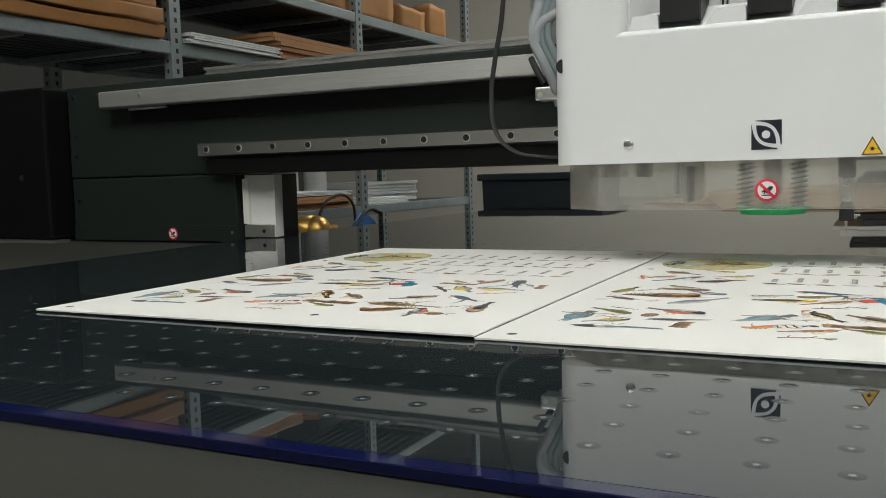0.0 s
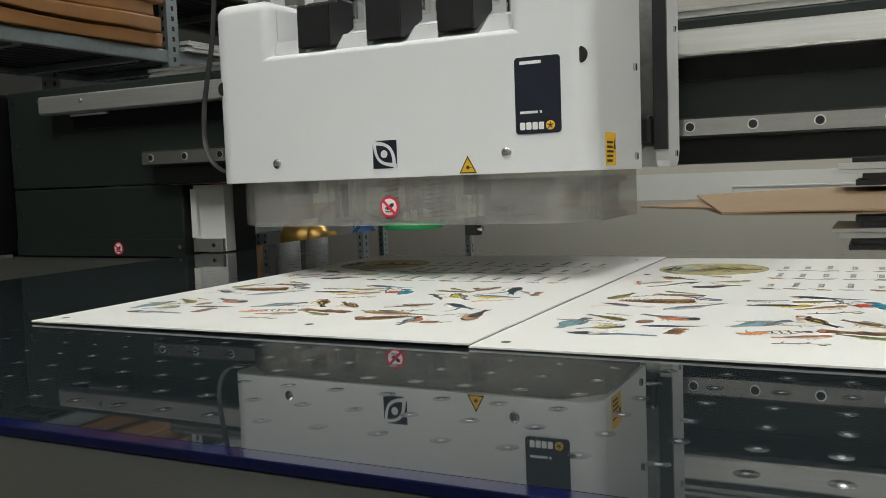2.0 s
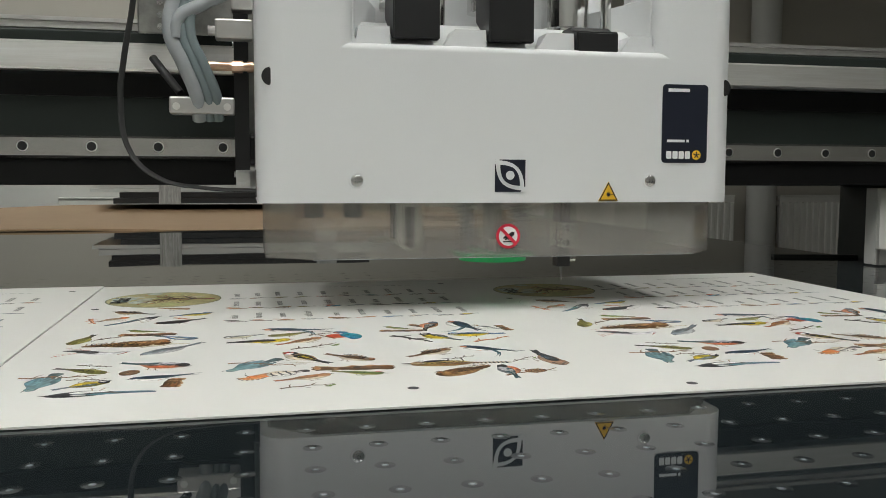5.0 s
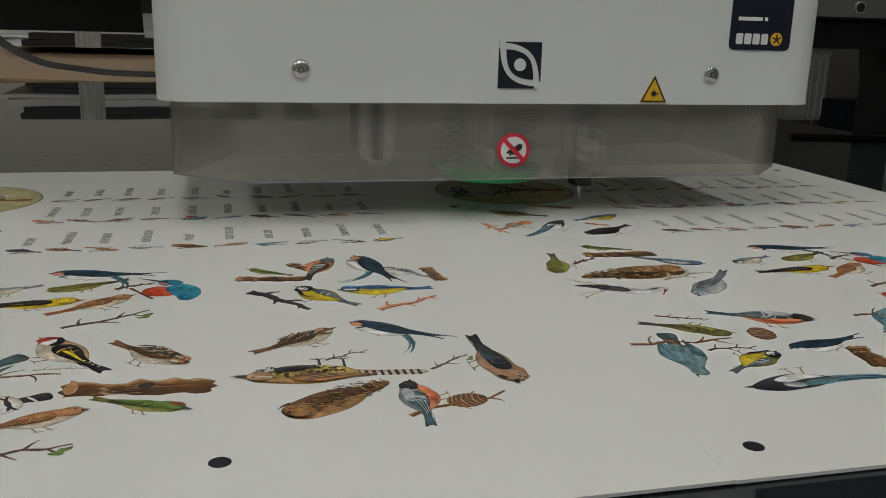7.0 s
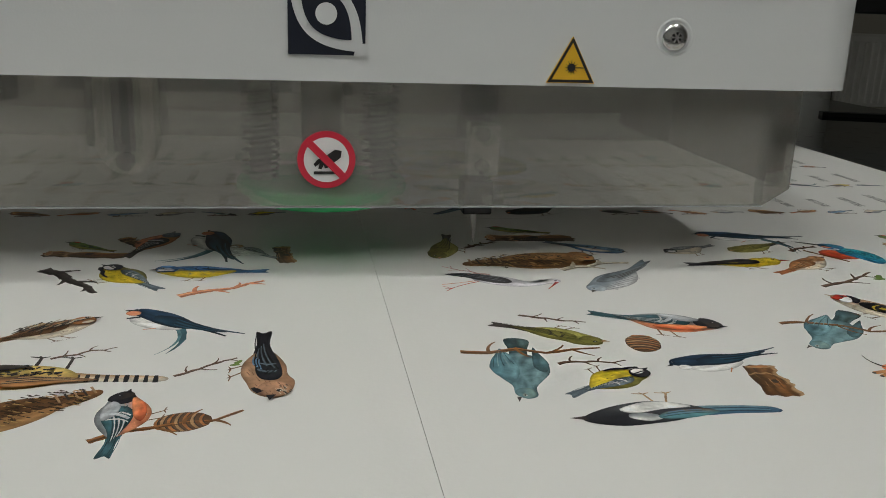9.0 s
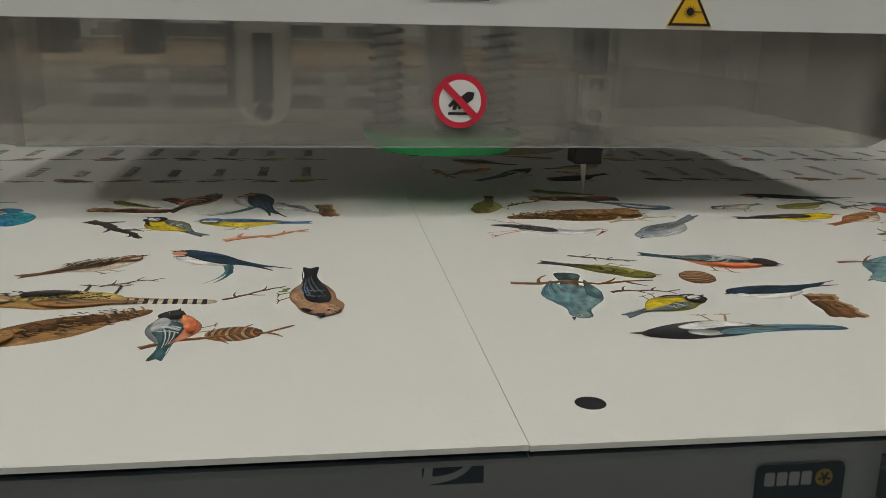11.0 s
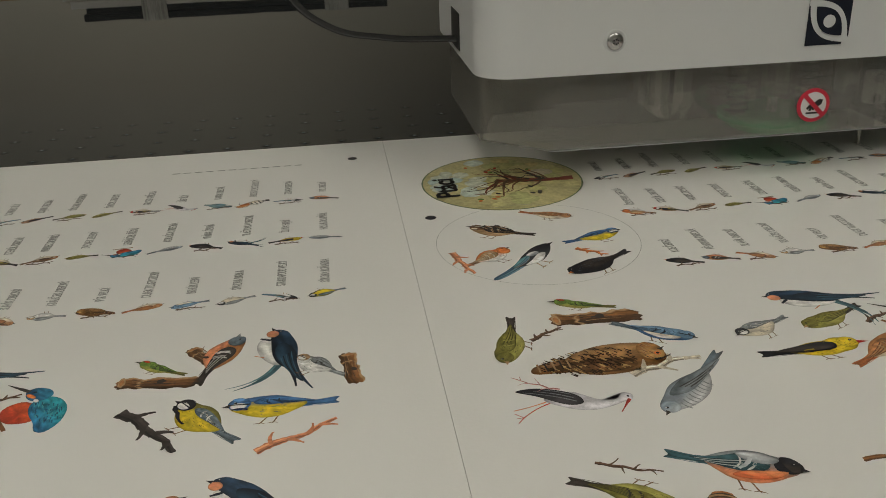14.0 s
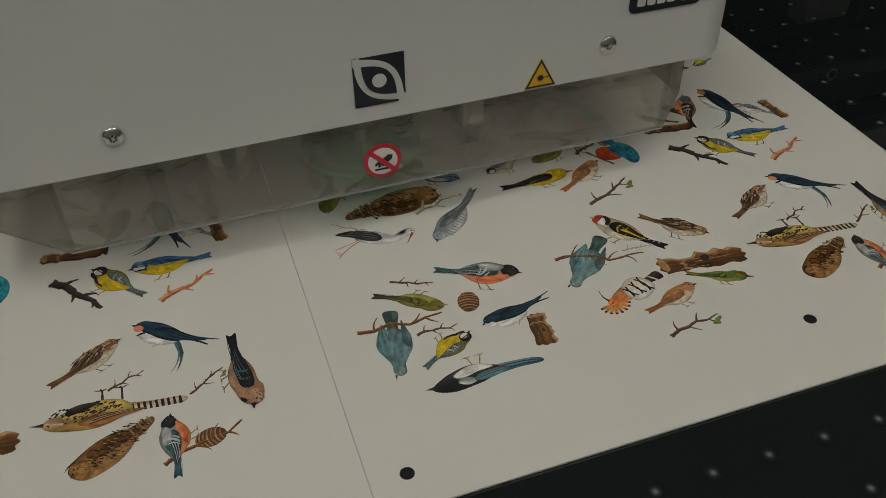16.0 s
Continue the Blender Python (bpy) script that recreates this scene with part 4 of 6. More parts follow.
def draw_twig(n, ink="bark", leaf=False, thick=0.05):
    p = Print()
    c = tone(ink)
    thick *= 1.35
    pts = [(0.0, 0.0)]
    for i in range(5):
        pts.append((0.2 * (i + 1), rnd.uniform(-0.05, 0.07)))
    for i in range(5):
        (x0, y0), (x1, y1) = pts[i], pts[i + 1]
        w0, w1 = thick * (1.1 - 0.14 * i), thick * (1.0 - 0.14 * i)
        p.stroke(x0 * n, y0 * n, (x1 + 0.02) * n, y1 * n, w0 * n, w1 * n, ink, rnd.uniform(-0.08, 0.08))
        p.stroke(x0 * n, (y0 + w0 * 0.22) * n, x1 * n, (y1 + w1 * 0.22) * n, w0 * 0.3 * n, w1 * 0.25 * n, shade(c, 1.7), 0.02, 4)
        p.stroke(x0 * n, (y0 - w0 * 0.3) * n, x1 * n, (y1 - w1 * 0.3) * n, w0 * 0.25 * n, w1 * 0.2 * n, shade(c, 0.4), 0.02, 4)
    for i, e in ((1, 0.20), (2, -0.17), (3, 0.15), (4, -0.12)):
        x, y = pts[i]
        p.stroke(x * n, y * n, (x + rnd.uniform(0.06, 0.2)) * n, (y + e) * n, thick * 0.6 * n, thick * 0.2 * n, ink, rnd.uniform(-0.15, 0.15))
    if leaf:
        for a, d in ((0.5, 0.0), (-0.4, 0.09), (1.2, 0.05)):
            p.oval((0.95 - d) * n, (-0.12 - d * 0.6) * n, 0.08 * n, 0.035 * n, "leaf", a, 12, 0.12)
    return p


def draw_log(n, w=0.26):
    """A broken piece of branch with bark, split wood and a cut end."""
    p = Print()
    lo = [-w * 0.42 - rnd.uniform(0, 0.05) for i in range(13)]
    hi = [w * 0.40 + rnd.uniform(-0.03, 0.05) for i in range(13)]
    for i in (3, 4, 5):
        hi[i] -= w * 0.10

    def at(u, v):
        k = min(11, int(u * 12))
        t = u * 12 - k
        y0 = lo[k] + (lo[k + 1] - lo[k]) * t
        y1 = hi[k] + (hi[k + 1] - hi[k]) * t
        x = u + 0.05 * math.sin(v * 3.1) * (1 if u > 0.5 else -1) + 0.02 * math.sin(v * 17)
        return x * n, (y0 + (y1 - y0) * v) * n

    grain = [rnd.uniform(0.45, 1.5) for i in range(12)]

    def hue(u, v):
        c = blend(tone("brown"), tone("wood"), v * 1.2)
        c = blend(c, tone("rust"), 0.25 + 0.25 * math.sin(u * 9 + v * 3))
        f = grain[int(v * 11)] * (0.25 + 0.75 * v) * rnd.uniform(0.75, 1.2)
        if v > 0.86 or abs(u - 0.30) < 0.02:
            return shade(tone("tan"), rnd.uniform(0.8, 1.25))
        return shade(c, f)
    p.skin(26, 11, at, hue)
    for i in range(12):
        u, v = rnd.uniform(0.02, 0.6), rnd.uniform(0.05, 0.95)
        p.stroke(*at(u, v), *at(u + rnd.uniform(0.15, 0.38), min(1, v + rnd.uniform(-0.06, 0.06))), 0.012 * n, 0.004 * n, rnd.choice(("dark", "bark", "tan", "dark")), rnd.uniform(-0.05, 0.05))
    p.oval(0.02 * n, 0, 0.05 * n, w * n * 0.40, "tan", 0.1, 18, 0.08)
    p.oval(0.02 * n, 0, 0.030 * n, w * n * 0.24, "rust", 0.1, 14, 0.08)
    p.oval(0.55 * n, 0.02 * n, 0.06 * n, 0.05 * n, "dark", 0.3, 12, 0.15)
    return p


def draw_cone(n):
    """A larch cone in rows of scales."""
    p = Print()
    p.oval(n * 0.5, 0, n * 0.52, n * 0.40, "bark")
    for i in range(7):
        x = n * (0.08 + 0.135 * i)
        w = n * 0.37 * math.sqrt(max(0.05, 1 - ((i - 3) / 3.9) ** 2))
        p.stroke(x, -w, x, w, n * 0.07, n * 0.05, "tan" if i % 2 else "rust", 0.16, 6)
        p.stroke(x + n * 0.03, -w * 0.9, x + n * 0.03, w * 0.9, n * 0.025, n * 0.02, "dark", 0.16, 6)
    return p


def laid(name, drawing, head, tail, board):
    """Lay a drawing on a board, its length from tail to head."""
    ob = new(name, drawing.mesh(name))
    ob.parent = board
    a = math.atan2(head[1] - tail[1], head[0] - tail[0])
    ob.location = (tail[0], tail[1], 0)
    ob.rotation_euler = (0, 0, a)
    return ob


def bird(board, kind, hx, hy, tx, ty, side=1):
    g = {"swallow": 0.05, "stork": 0.08, "nuthatch": -0.03, "magpie": -0.03, "greenfinch": -0.03, "jay": -0.02}.get(kind, 0.0)
    hx, tx = hx + (hx - tx) * g, tx - (hx - tx) * g
    hy, ty = hy + (hy - ty) * g, ty - (hy - ty) * g
    return laid("printed_bird", draw_bird(kind, math.hypot(hx - tx, hy - ty), side), (hx, hy), (tx, ty), board)


def twig(board, x0, y0, x1, y1, ink="bark", leaf=False, thick=0.05):
    return laid("printed_twig", draw_twig(math.hypot(x1 - x0, y1 - y0), ink, leaf, thick), (x1, y1), (x0, y0), board)


def log(board, x0, y0, x1, y1, w=0.26):
    return laid("printed_log", draw_log(math.hypot(x1 - x0, y1 - y0), w), (x1, y1), (x0, y0), board)


def roundel(board):
    """Round title picture of a tree, with its word."""
    p = Print()
    cx, cy, r = 0.083, 0.512, 0.062
    p.oval(cx, cy, r, r, (0.16, 0.22, 0.12), n=48, wob=0)
    p.oval(cx, cy, r - 0.0012, r - 0.0012, (0.58, 0.52, 0.26), n=48, wob=0)
    for i in range(60):
        a, d = rnd.uniform(0, math.tau), r * 0.84 * math.sqrt(rnd.random())
        x, y = cx + d * math.cos(a), cy + d * math.sin(a)
        warm = [(0.60, 0.55, 0.26), (0.55, 0.52, 0.22), (0.60, 0.50, 0.22), (0.50, 0.50, 0.22)]
        cool = [(0.48, 0.60, 0.58), (0.55, 0.62, 0.56), (0.60, 0.62, 0.52)]
        p.oval(x, y, rnd.uniform(0.006, 0.010), rnd.uniform(0.005, 0.009), rnd.choice(cool if x < cx - 0.014 else warm), rnd.uniform(0, 3), 14, 0.10)
    p.oval(cx + 0.034, cy + 0.014, 0.0095, 0.0075, (0.66, 0.58, 0.44), n=20)
    p.stroke(cx + 0.055, cy - 0.004, cx - 0.004, cy + 0.002, 0.0085, 0.0045, (0.26, 0.05, 0.03), 0.05, 10)
    for i in range(26):
        f = rnd.uniform(0.15, 1.0)
        x, y = cx + 0.046 - 0.052 * f, cy - 0.003 + 0.004 * f
        a = rnd.choice((1, -1)) * rnd.uniform(0.25, 1.45) + math.pi
        d = rnd.uniform(0.016, 0.036)
        ex, ey = max(cx - 0.036, x + d * math.cos(a)), y + d * math.sin(a)
        ink = rnd.choice(["brown", "bark", (0.26, 0.05, 0.03), "dark"])
        p.stroke(x, y, ex, ey, 0.0028, 0.0009, ink, rnd.uniform(-0.2, 0.2))
        p.stroke(ex, ey, max(cx - 0.040, ex - 0.008), ey + rnd.uniform(-0.007, 0.007), 0.0011, 0.0004, ink, 0.1, 3)
    for i in range(16):
        p.oval(cx + rnd.uniform(-0.03, 0.03), cy + rnd.choice((1, -1)) * rnd.uniform(0.012, 0.042), 0.0024, 0.0015, rnd.choice(["leaf", "red", "orange", "dark"]), rnd.uniform(0, 3), 8)
    ob = new("printed_roundel", p.mesh("printed_roundel"))
    ob.parent = board
    tagged(ob, "round title picture of a bare tree")
    t = words("title_word", "Ptáci", 0.024, M_INK, board, pose(cx - 0.037, cy - 0.030, 0.0012, 0, 0, 90), 0.92, 0.0006)
    return t


NAMES = (
    (0.505, ("HÝL OBECNÝ", "STRAKA OBECNÁ", "DUDEK CHOCHOLATÝ", "KAVKA OBECNÁ", "ČÁP BÍLÝ", "DROZD KVÍČALA", "ŠPAČEK OBECNÝ", "SÝKORA MODŘINKA", "SOJKA OBECNÁ", "KONIPAS BÍLÝ"),
     ("chaffinch", "magpie", "hoopoe", "nuthatch", "stork", "goldfinch", "greenfinch", "siskin", "jay", "magpie")),
    (0.428, ("HOLUB DOUPŇÁK", "ŽLUVA HAJNÍ", "VLAŠTOVKA OBECNÁ", "VRÁNA ČERNÁ", "KUKAČKA OBECNÁ", "LEDŇÁČEK ŘÍČNÍ", "ZVONEK ZELENÝ", "VRABEC DOMÁCÍ", "STEHLÍK OBECNÝ", "ČERVENKA OBECNÁ"),
     ("cuckoo", "oriole", "swallow", "blackbird", "cuckoo", "kingfisher", "greenfinch", "sparrow", "goldfinch", "redbreast")),
    (0.344, ("SÝKORA KOŇADRA", "STRAKAPOUD VELKÝ", "SÝKORA BABKA", "BRHLÍK LESNÍ", "DLASK TLUSTOZOBÝ", "VÝR VELKÝ", "KRÁLÍČEK OBECNÝ", "SLAVÍK OBECNÝ", "PĚNKAVA OBECNÁ", "KOS ČERNÝ"),
     ("great_tit", "magpie", "marsh_tit", "bluebird", "robin", "owl", "goldcrest", "robin", "chaffinch", "blackbird")),
)


def printed_board():
    b = thing("printed_board", "white printed board with rows of watercolour birds", "printed board", "boards on the bed")
    part("sheet", one(0.0001, W - 0.0001, 0, L, -0.0014, 0.0), M_SHEET, b)
    for x, y in ((0.020, 0.021), (0.280, 0.0445), (0.020, 0.4477), (0.417, 0.596)):
        p = Print()
        p.oval(x, y, 0.0039, 0.0039, "black", n=24, wob=0.0)
        ob = new("register_mark", p.mesh("register_mark"))
        ob.parent = b
    # front row
    bird(b, "greenfinch", 0.082, 0.130, 0.038, 0.155, -1)
    twig(b, 0.053, 0.163, 0.078, 0.153)
    bird(b, "bullfinch", 0.134, 0.141, 0.083, 0.164, 1)
    laid("printed_cone", draw_cone(0.017), (0.091, 0.120), (0.096, 0.137), b)
    twig(b, 0.022, 0.126, 0.074, 0.123, "wood", thick=0.04)
    bird(b, "nuthatch", 0.036, 0.081, 0.045, 0.138, 1)
    twig(b, 0.055, 0.112, 0.080, 0.112)
    bird(b, "great_tit", 0.085, 0.105, 0.051, 0.086, -1)
    bird(b, "martin", 0.094, 0.105, 0.143, 0.117, -1)
    log(b, 0.128, 0.104, 0.125, 0.080, 0.6)
    bird(b, "magpie", 0.046, 0.071, 0.117, 0.072, 1)
    bird(b, "goldfinch", 0.200, 0.178, 0.234, 0.133, -1)
    twig(b, 0.205, 0.140, 0.226, 0.138, "cream")
    bird(b, "sparrow", 0.267, 0.134, 0.233, 0.169, 1)
    twig(b, 0.160, 0.146, 0.215, 0.130, "wood", thick=0.03)
    bird(b, "nuthatch", 0.157, 0.116, 0.199, 0.158, 1)
    log(b, 0.222, 0.117, 0.276, 0.112, 0.30)
    bird(b, "woodpecker", 0.268, 0.088, 0.232, 0.106, 1)
    bird(b, "hoopoe", 0.170, 0.096, 0.216, 0.112, 1)
    bird(b, "robin", 0.233, 0.094, 0.192, 0.083, 1)
    twig(b, 0.195, 0.060, 0.230, 0.068, leaf=True)
    bird(b, "sparrow", 0.335, 0.168, 0.294, 0.144, 1)
    bird(b, "swallow", 0.342, 0.176, 0.384, 0.148, -1)
    bird(b, "thrush", 0.288, 0.118, 0.363, 0.110, 1)
    twig(b, 0.325, 0.130, 0.345, 0.139)
    bird(b, "owl", 0.304, 0.075, 0.347, 0.102, -1)
    bird(b, "bullfinch", 0.357, 0.101, 0.356, 0.058, 1)
    laid("printed_cone", draw_cone(0.016), (0.382, 0.079), (0.367, 0.077), b)
    twig(b, 0.350, 0.068, 0.392, 0.082, "wood", thick=0.04)
    bird(b, "jay", 0.399, 0.088, 0.396, 0.152, 1)
    twig(b, 0.368, 0.112, 0.388, 0.125, leaf=True)
    # second row
    log(b, 0.067, 0.285, 0.112, 0.284, 0.30)
    bird(b, "woodpecker", 0.070, 0.305, 0.104, 0.294, -1)
    bird(b, "bluebird", 0.133, 0.251, 0.095, 0.277, 1)
    bird(b, "siskin", 0.034, 0.244, 0.045, 0.293, -1)
    twig(b, 0.050, 0.266, 0.068, 0.277, thick=0.10)
    bird(b, "owl", 0.113, 0.245, 0.044, 0.236, -1)
    bird(b, "stork", 0.082, 0.209, 0.034, 0.207, -1)
    twig(b, 0.053, 0.219, 0.033, 0.233, "pink", thick=0.03)
    bird(b, "cuckoo", 0.093, 0.191, 0.139, 0.236, -1)
    twig(b, 0.090, 0.225, 0.127, 0.236, "cream", thick=0.10)
    bird(b, "swallow", 0.188, 0.287, 0.246, 0.278, -1)
    bird(b, "marsh_tit", 0.154, 0.250, 0.188, 0.266, -1)
    bird(b, "siskin", 0.191, 0.251, 0.232, 0.271, -1)
    twig(b, 0.226, 0.252, 0.245, 0.262, thick=0.10)
    bird(b, "kingfisher", 0.243, 0.266, 0.268, 0.228, -1)
    bird(b, "oriole", 0.212, 0.232, 0.157, 0.231, 1)
    bird(b, "robin", 0.238, 0.238, 0.197, 0.213, 1)
    twig(b, 0.208, 0.192, 0.246, 0.211, leaf=True)
    log(b, 0.291, 0.263, 0.327, 0.258, 0.30)
    bird(b, "woodpecker", 0.296, 0.280, 0.322, 0.265, -1)
    bird(b, "chaffinch", 0.345, 0.301, 0.328, 0.254, -1)
    log(b, 0.322, 0.290, 0.336, 0.272, 0.4)
    bird(b, "swallow", 0.361, 0.302, 0.378, 0.244, -1)
    bird(b, "goldcrest", 0.375, 0.272, 0.400, 0.250, -1)
    log(b, 0.402, 0.270, 0.405, 0.243, 0.35)
    bird(b, "great_tit", 0.320, 0.240, 0.351, 0.204, -1)
    twig(b, 0.296, 0.236, 0.326, 0.203, "dark", thick=0.10)
    bird(b, "blue_tit", 0.343, 0.230, 0.396, 0.229, -1)
    twig(b, 0.360, 0.195, 0.395, 0.212, "coral", thick=0.08)
    # small ring below the roundel
    bird(b, "robin", 0.116, 0.427, 0.082, 0.446, 1)
    bird(b, "blue_tit", 0.141, 0.398, 0.099, 0.386, 1)
    bird(b, "quail", 0.041, 0.423, 0.084, 0.403, -1)
    bird(b, "redbreast", 0.063, 0.384, 0.030, 0.362, 1)
    twig(b, 0.026, 0.385, 0.034, 0.352, "coral", thick=0.10)
    bird(b, "magpie", 0.093, 0.388, 0.047, 0.339, 1)
    bird(b, "blackbird", 0.090, 0.338, 0.135, 0.366, -1)
    twig(b, 0.104, 0.376, 0.120, 0.362, "orange", thick=0.12)
    roundel(b)
    xs = (0.392, 0.366, 0.340, 0.314, 0.288, 0.262, 0.235, 0.209, 0.186, 0.163)
    for y, names, kinds in NAMES:
        for i, (x, name, kind) in enumerate(zip(xs, names, kinds)):
            s = -1 if i % 3 == 1 else 1
            d = rnd.uniform(-0.006, 0.006)
            bird(b, kind, x - 0.0112 * s, y - d, x + 0.0112 * s, y + d, s)
            if i % 2:
                twig(b, x - 0.007, y - 0.006, x + 0.009, y - 0.005, "bark", thick=0.07)
            words("species_name", name, 0.0080, M_GREYINK, b, pose(x + 0.002, y + 0.013, 0.0004, 0, 0, 90), 0.47)
    bm = bmesh.new()
    for i in range(12):
        x = 0.27 + i * 0.009
        box(bm, x, x + 0.006, 0.588, 0.5888, 0.0001, 0.0003)
    part("fine_print", bm, M_GREYINK, b, "line of fine print")
    return b


board = printed_board()
board.location = (-0.0012, 0, 0.0008)
board.rotation_euler = (0, -0.0022, 0)
for i, d, lift in ((1, 0.0, 0.0026), (2, 0.0004, 0.0005), (3, 0.0005, 0.0)):
    last = copy_thing(board, Matrix.Translation((i * W + d - 0.0006, 0, 0.0)) @ Matrix.Rotation(-lift, 4, "Y"))

# the ring already cut round the small birds of the last board
bm = bmesh.new()
ring = []
for r in (0.0655, 0.06575):
    ring.append([bm.verts.new((0.083 + r * math.cos(k * math.tau / 72), 0.392 + r * math.sin(k * math.tau / 72), 0.0006)) for k in range(72)])
for k in range(72):
    bm.faces.new((ring[0][k], ring[1][k], ring[1][(k + 1) % 72], ring[0][(k + 1) % 72]))
part("cut_line", bm, M_GREYINK, last, "thin round knife cut")
# ---- gantry ----
def warning_disc(parent, x, y, z, r):
    """Round no-touch sign facing the front."""
    s = part("warning_disc", cyl(bmesh.new(), (x, y, z), r, 0.0006, "y", 36), M_RED, parent, "round red and white no-touch sign")
    part("disc_face", cyl(bmesh.new(), (x, y - 0.0004, z), r * 0.78, 0.0006, "y", 32), M_WHITEINK, s)
    k = r / 0.0125
    palm = [(-0.0010, 0.0012), (0.0035, 0.0045), (0.0065, 0.0040), (0.0060, 0.0010), (0.0030, -0.0012), (0.0010, -0.0018), (0.0005, -0.0035), (-0.0008, -0.0036), (-0.0012, -0.0022), (-0.0022, -0.0040), (-0.0036, -0.0038), (-0.0030, -0.0015), (-0.0048, -0.0030), (-0.0056, -0.0018), (-0.0036, 0.0004)]
    bm = bmesh.new()
    prism(bm, [(x + px * k, z + pz * k) for px, pz in palm], "y", y - 0.0011, y - 0.0008)
    box(bm, x - 0.0055 * k, x + 0.0055 * k, y - 0.0011, y - 0.0008, z - 0.0062 * k, z - 0.0050 * k)
    part("pictogram", bm, M_INK, s)
    bm = bmesh.new()
    a = r * 0.62
    w = r * 0.09
    prism(bm, [(x - a - w, z + a - w), (x - a + w, z + a + w), (x + a + w, z - a + w), (x + a - w, z - a - w)], "y", y - 0.0016, y - 0.0012)
    part("slash", bm, M_RED, s)
    return s


def screw(parent, x, y, z, r=0.0055, name="screw"):
    """Domed chrome screw in a shallow round seat."""
    seat = bmesh.new()
    n = 28
    rings = [(r * 1.42, 0.0001), (r * 1.30, -0.0004), (r * 1.15, -0.0002), (r * 1.0, 0.0003)]
    last = None
    for q, h in rings:
        ring = [seat.verts.new((x + q * math.cos(k * math.tau / n), y + h, z + q * math.sin(k * math.tau / n))) for k in range(n)]
        if last:
            for k in range(n):
                seat.faces.new((last[k], last[(k + 1) % n], ring[(k + 1) % n], ring[k]))
        last = ring
    bm = bmesh.new()
    bmesh.ops.create_uvsphere(bm, u_segments=24, v_segments=14, radius=r, matrix=Matrix.Translation((x, y - 0.0002, z)) @ Matrix.Diagonal((1, 0.38, 1, 1)))
    s = part(name, bm, M_BOLT, parent, "domed chrome screw", smooth=True)
    part("seat", seat, M_COVER, s, smooth=True)
    part("socket_hole", cyl(bmesh.new(), (x, y - r * 0.36, z), r * 0.40, r * 0.14, "y", 6), M_BLACK, s)
    bm = bmesh.new()
    for k in range(3):
        a = math.tau * k / 3
        prism(bm, [(x + r * (0.42 * math.cos(a) + d * math.sin(a)), z + r * (0.42 * math.sin(a) - d * math.cos(a))) for d in (0.06, -0.06)] + [(x + r * (-0.42 * math.cos(a) + d * math.sin(a)), z + r * (-0.42 * math.sin(a) - d * math.cos(a))) for d in (-0.06, 0.06)], "y", y - r * 0.45 - 0.00003 * k, y - r * 0.40)
    part("slot", bm, M_BOLT, s)
    return s


def socket(parent, x, y, z, r, ring=M_BOLT, hole=M_BLACK, name="socket_screw"):
    s = part(name, cyl(bmesh.new(), (x, y, z), r, 0.0016, "y", 22), ring, parent)
    part("socket_hole", cyl(bmesh.new(), (x, y - 0.0006, z), r * 0.82, 0.0014, "y", 22), hole, s)
    return s


GX0, GX1 = -0.892, 2.52


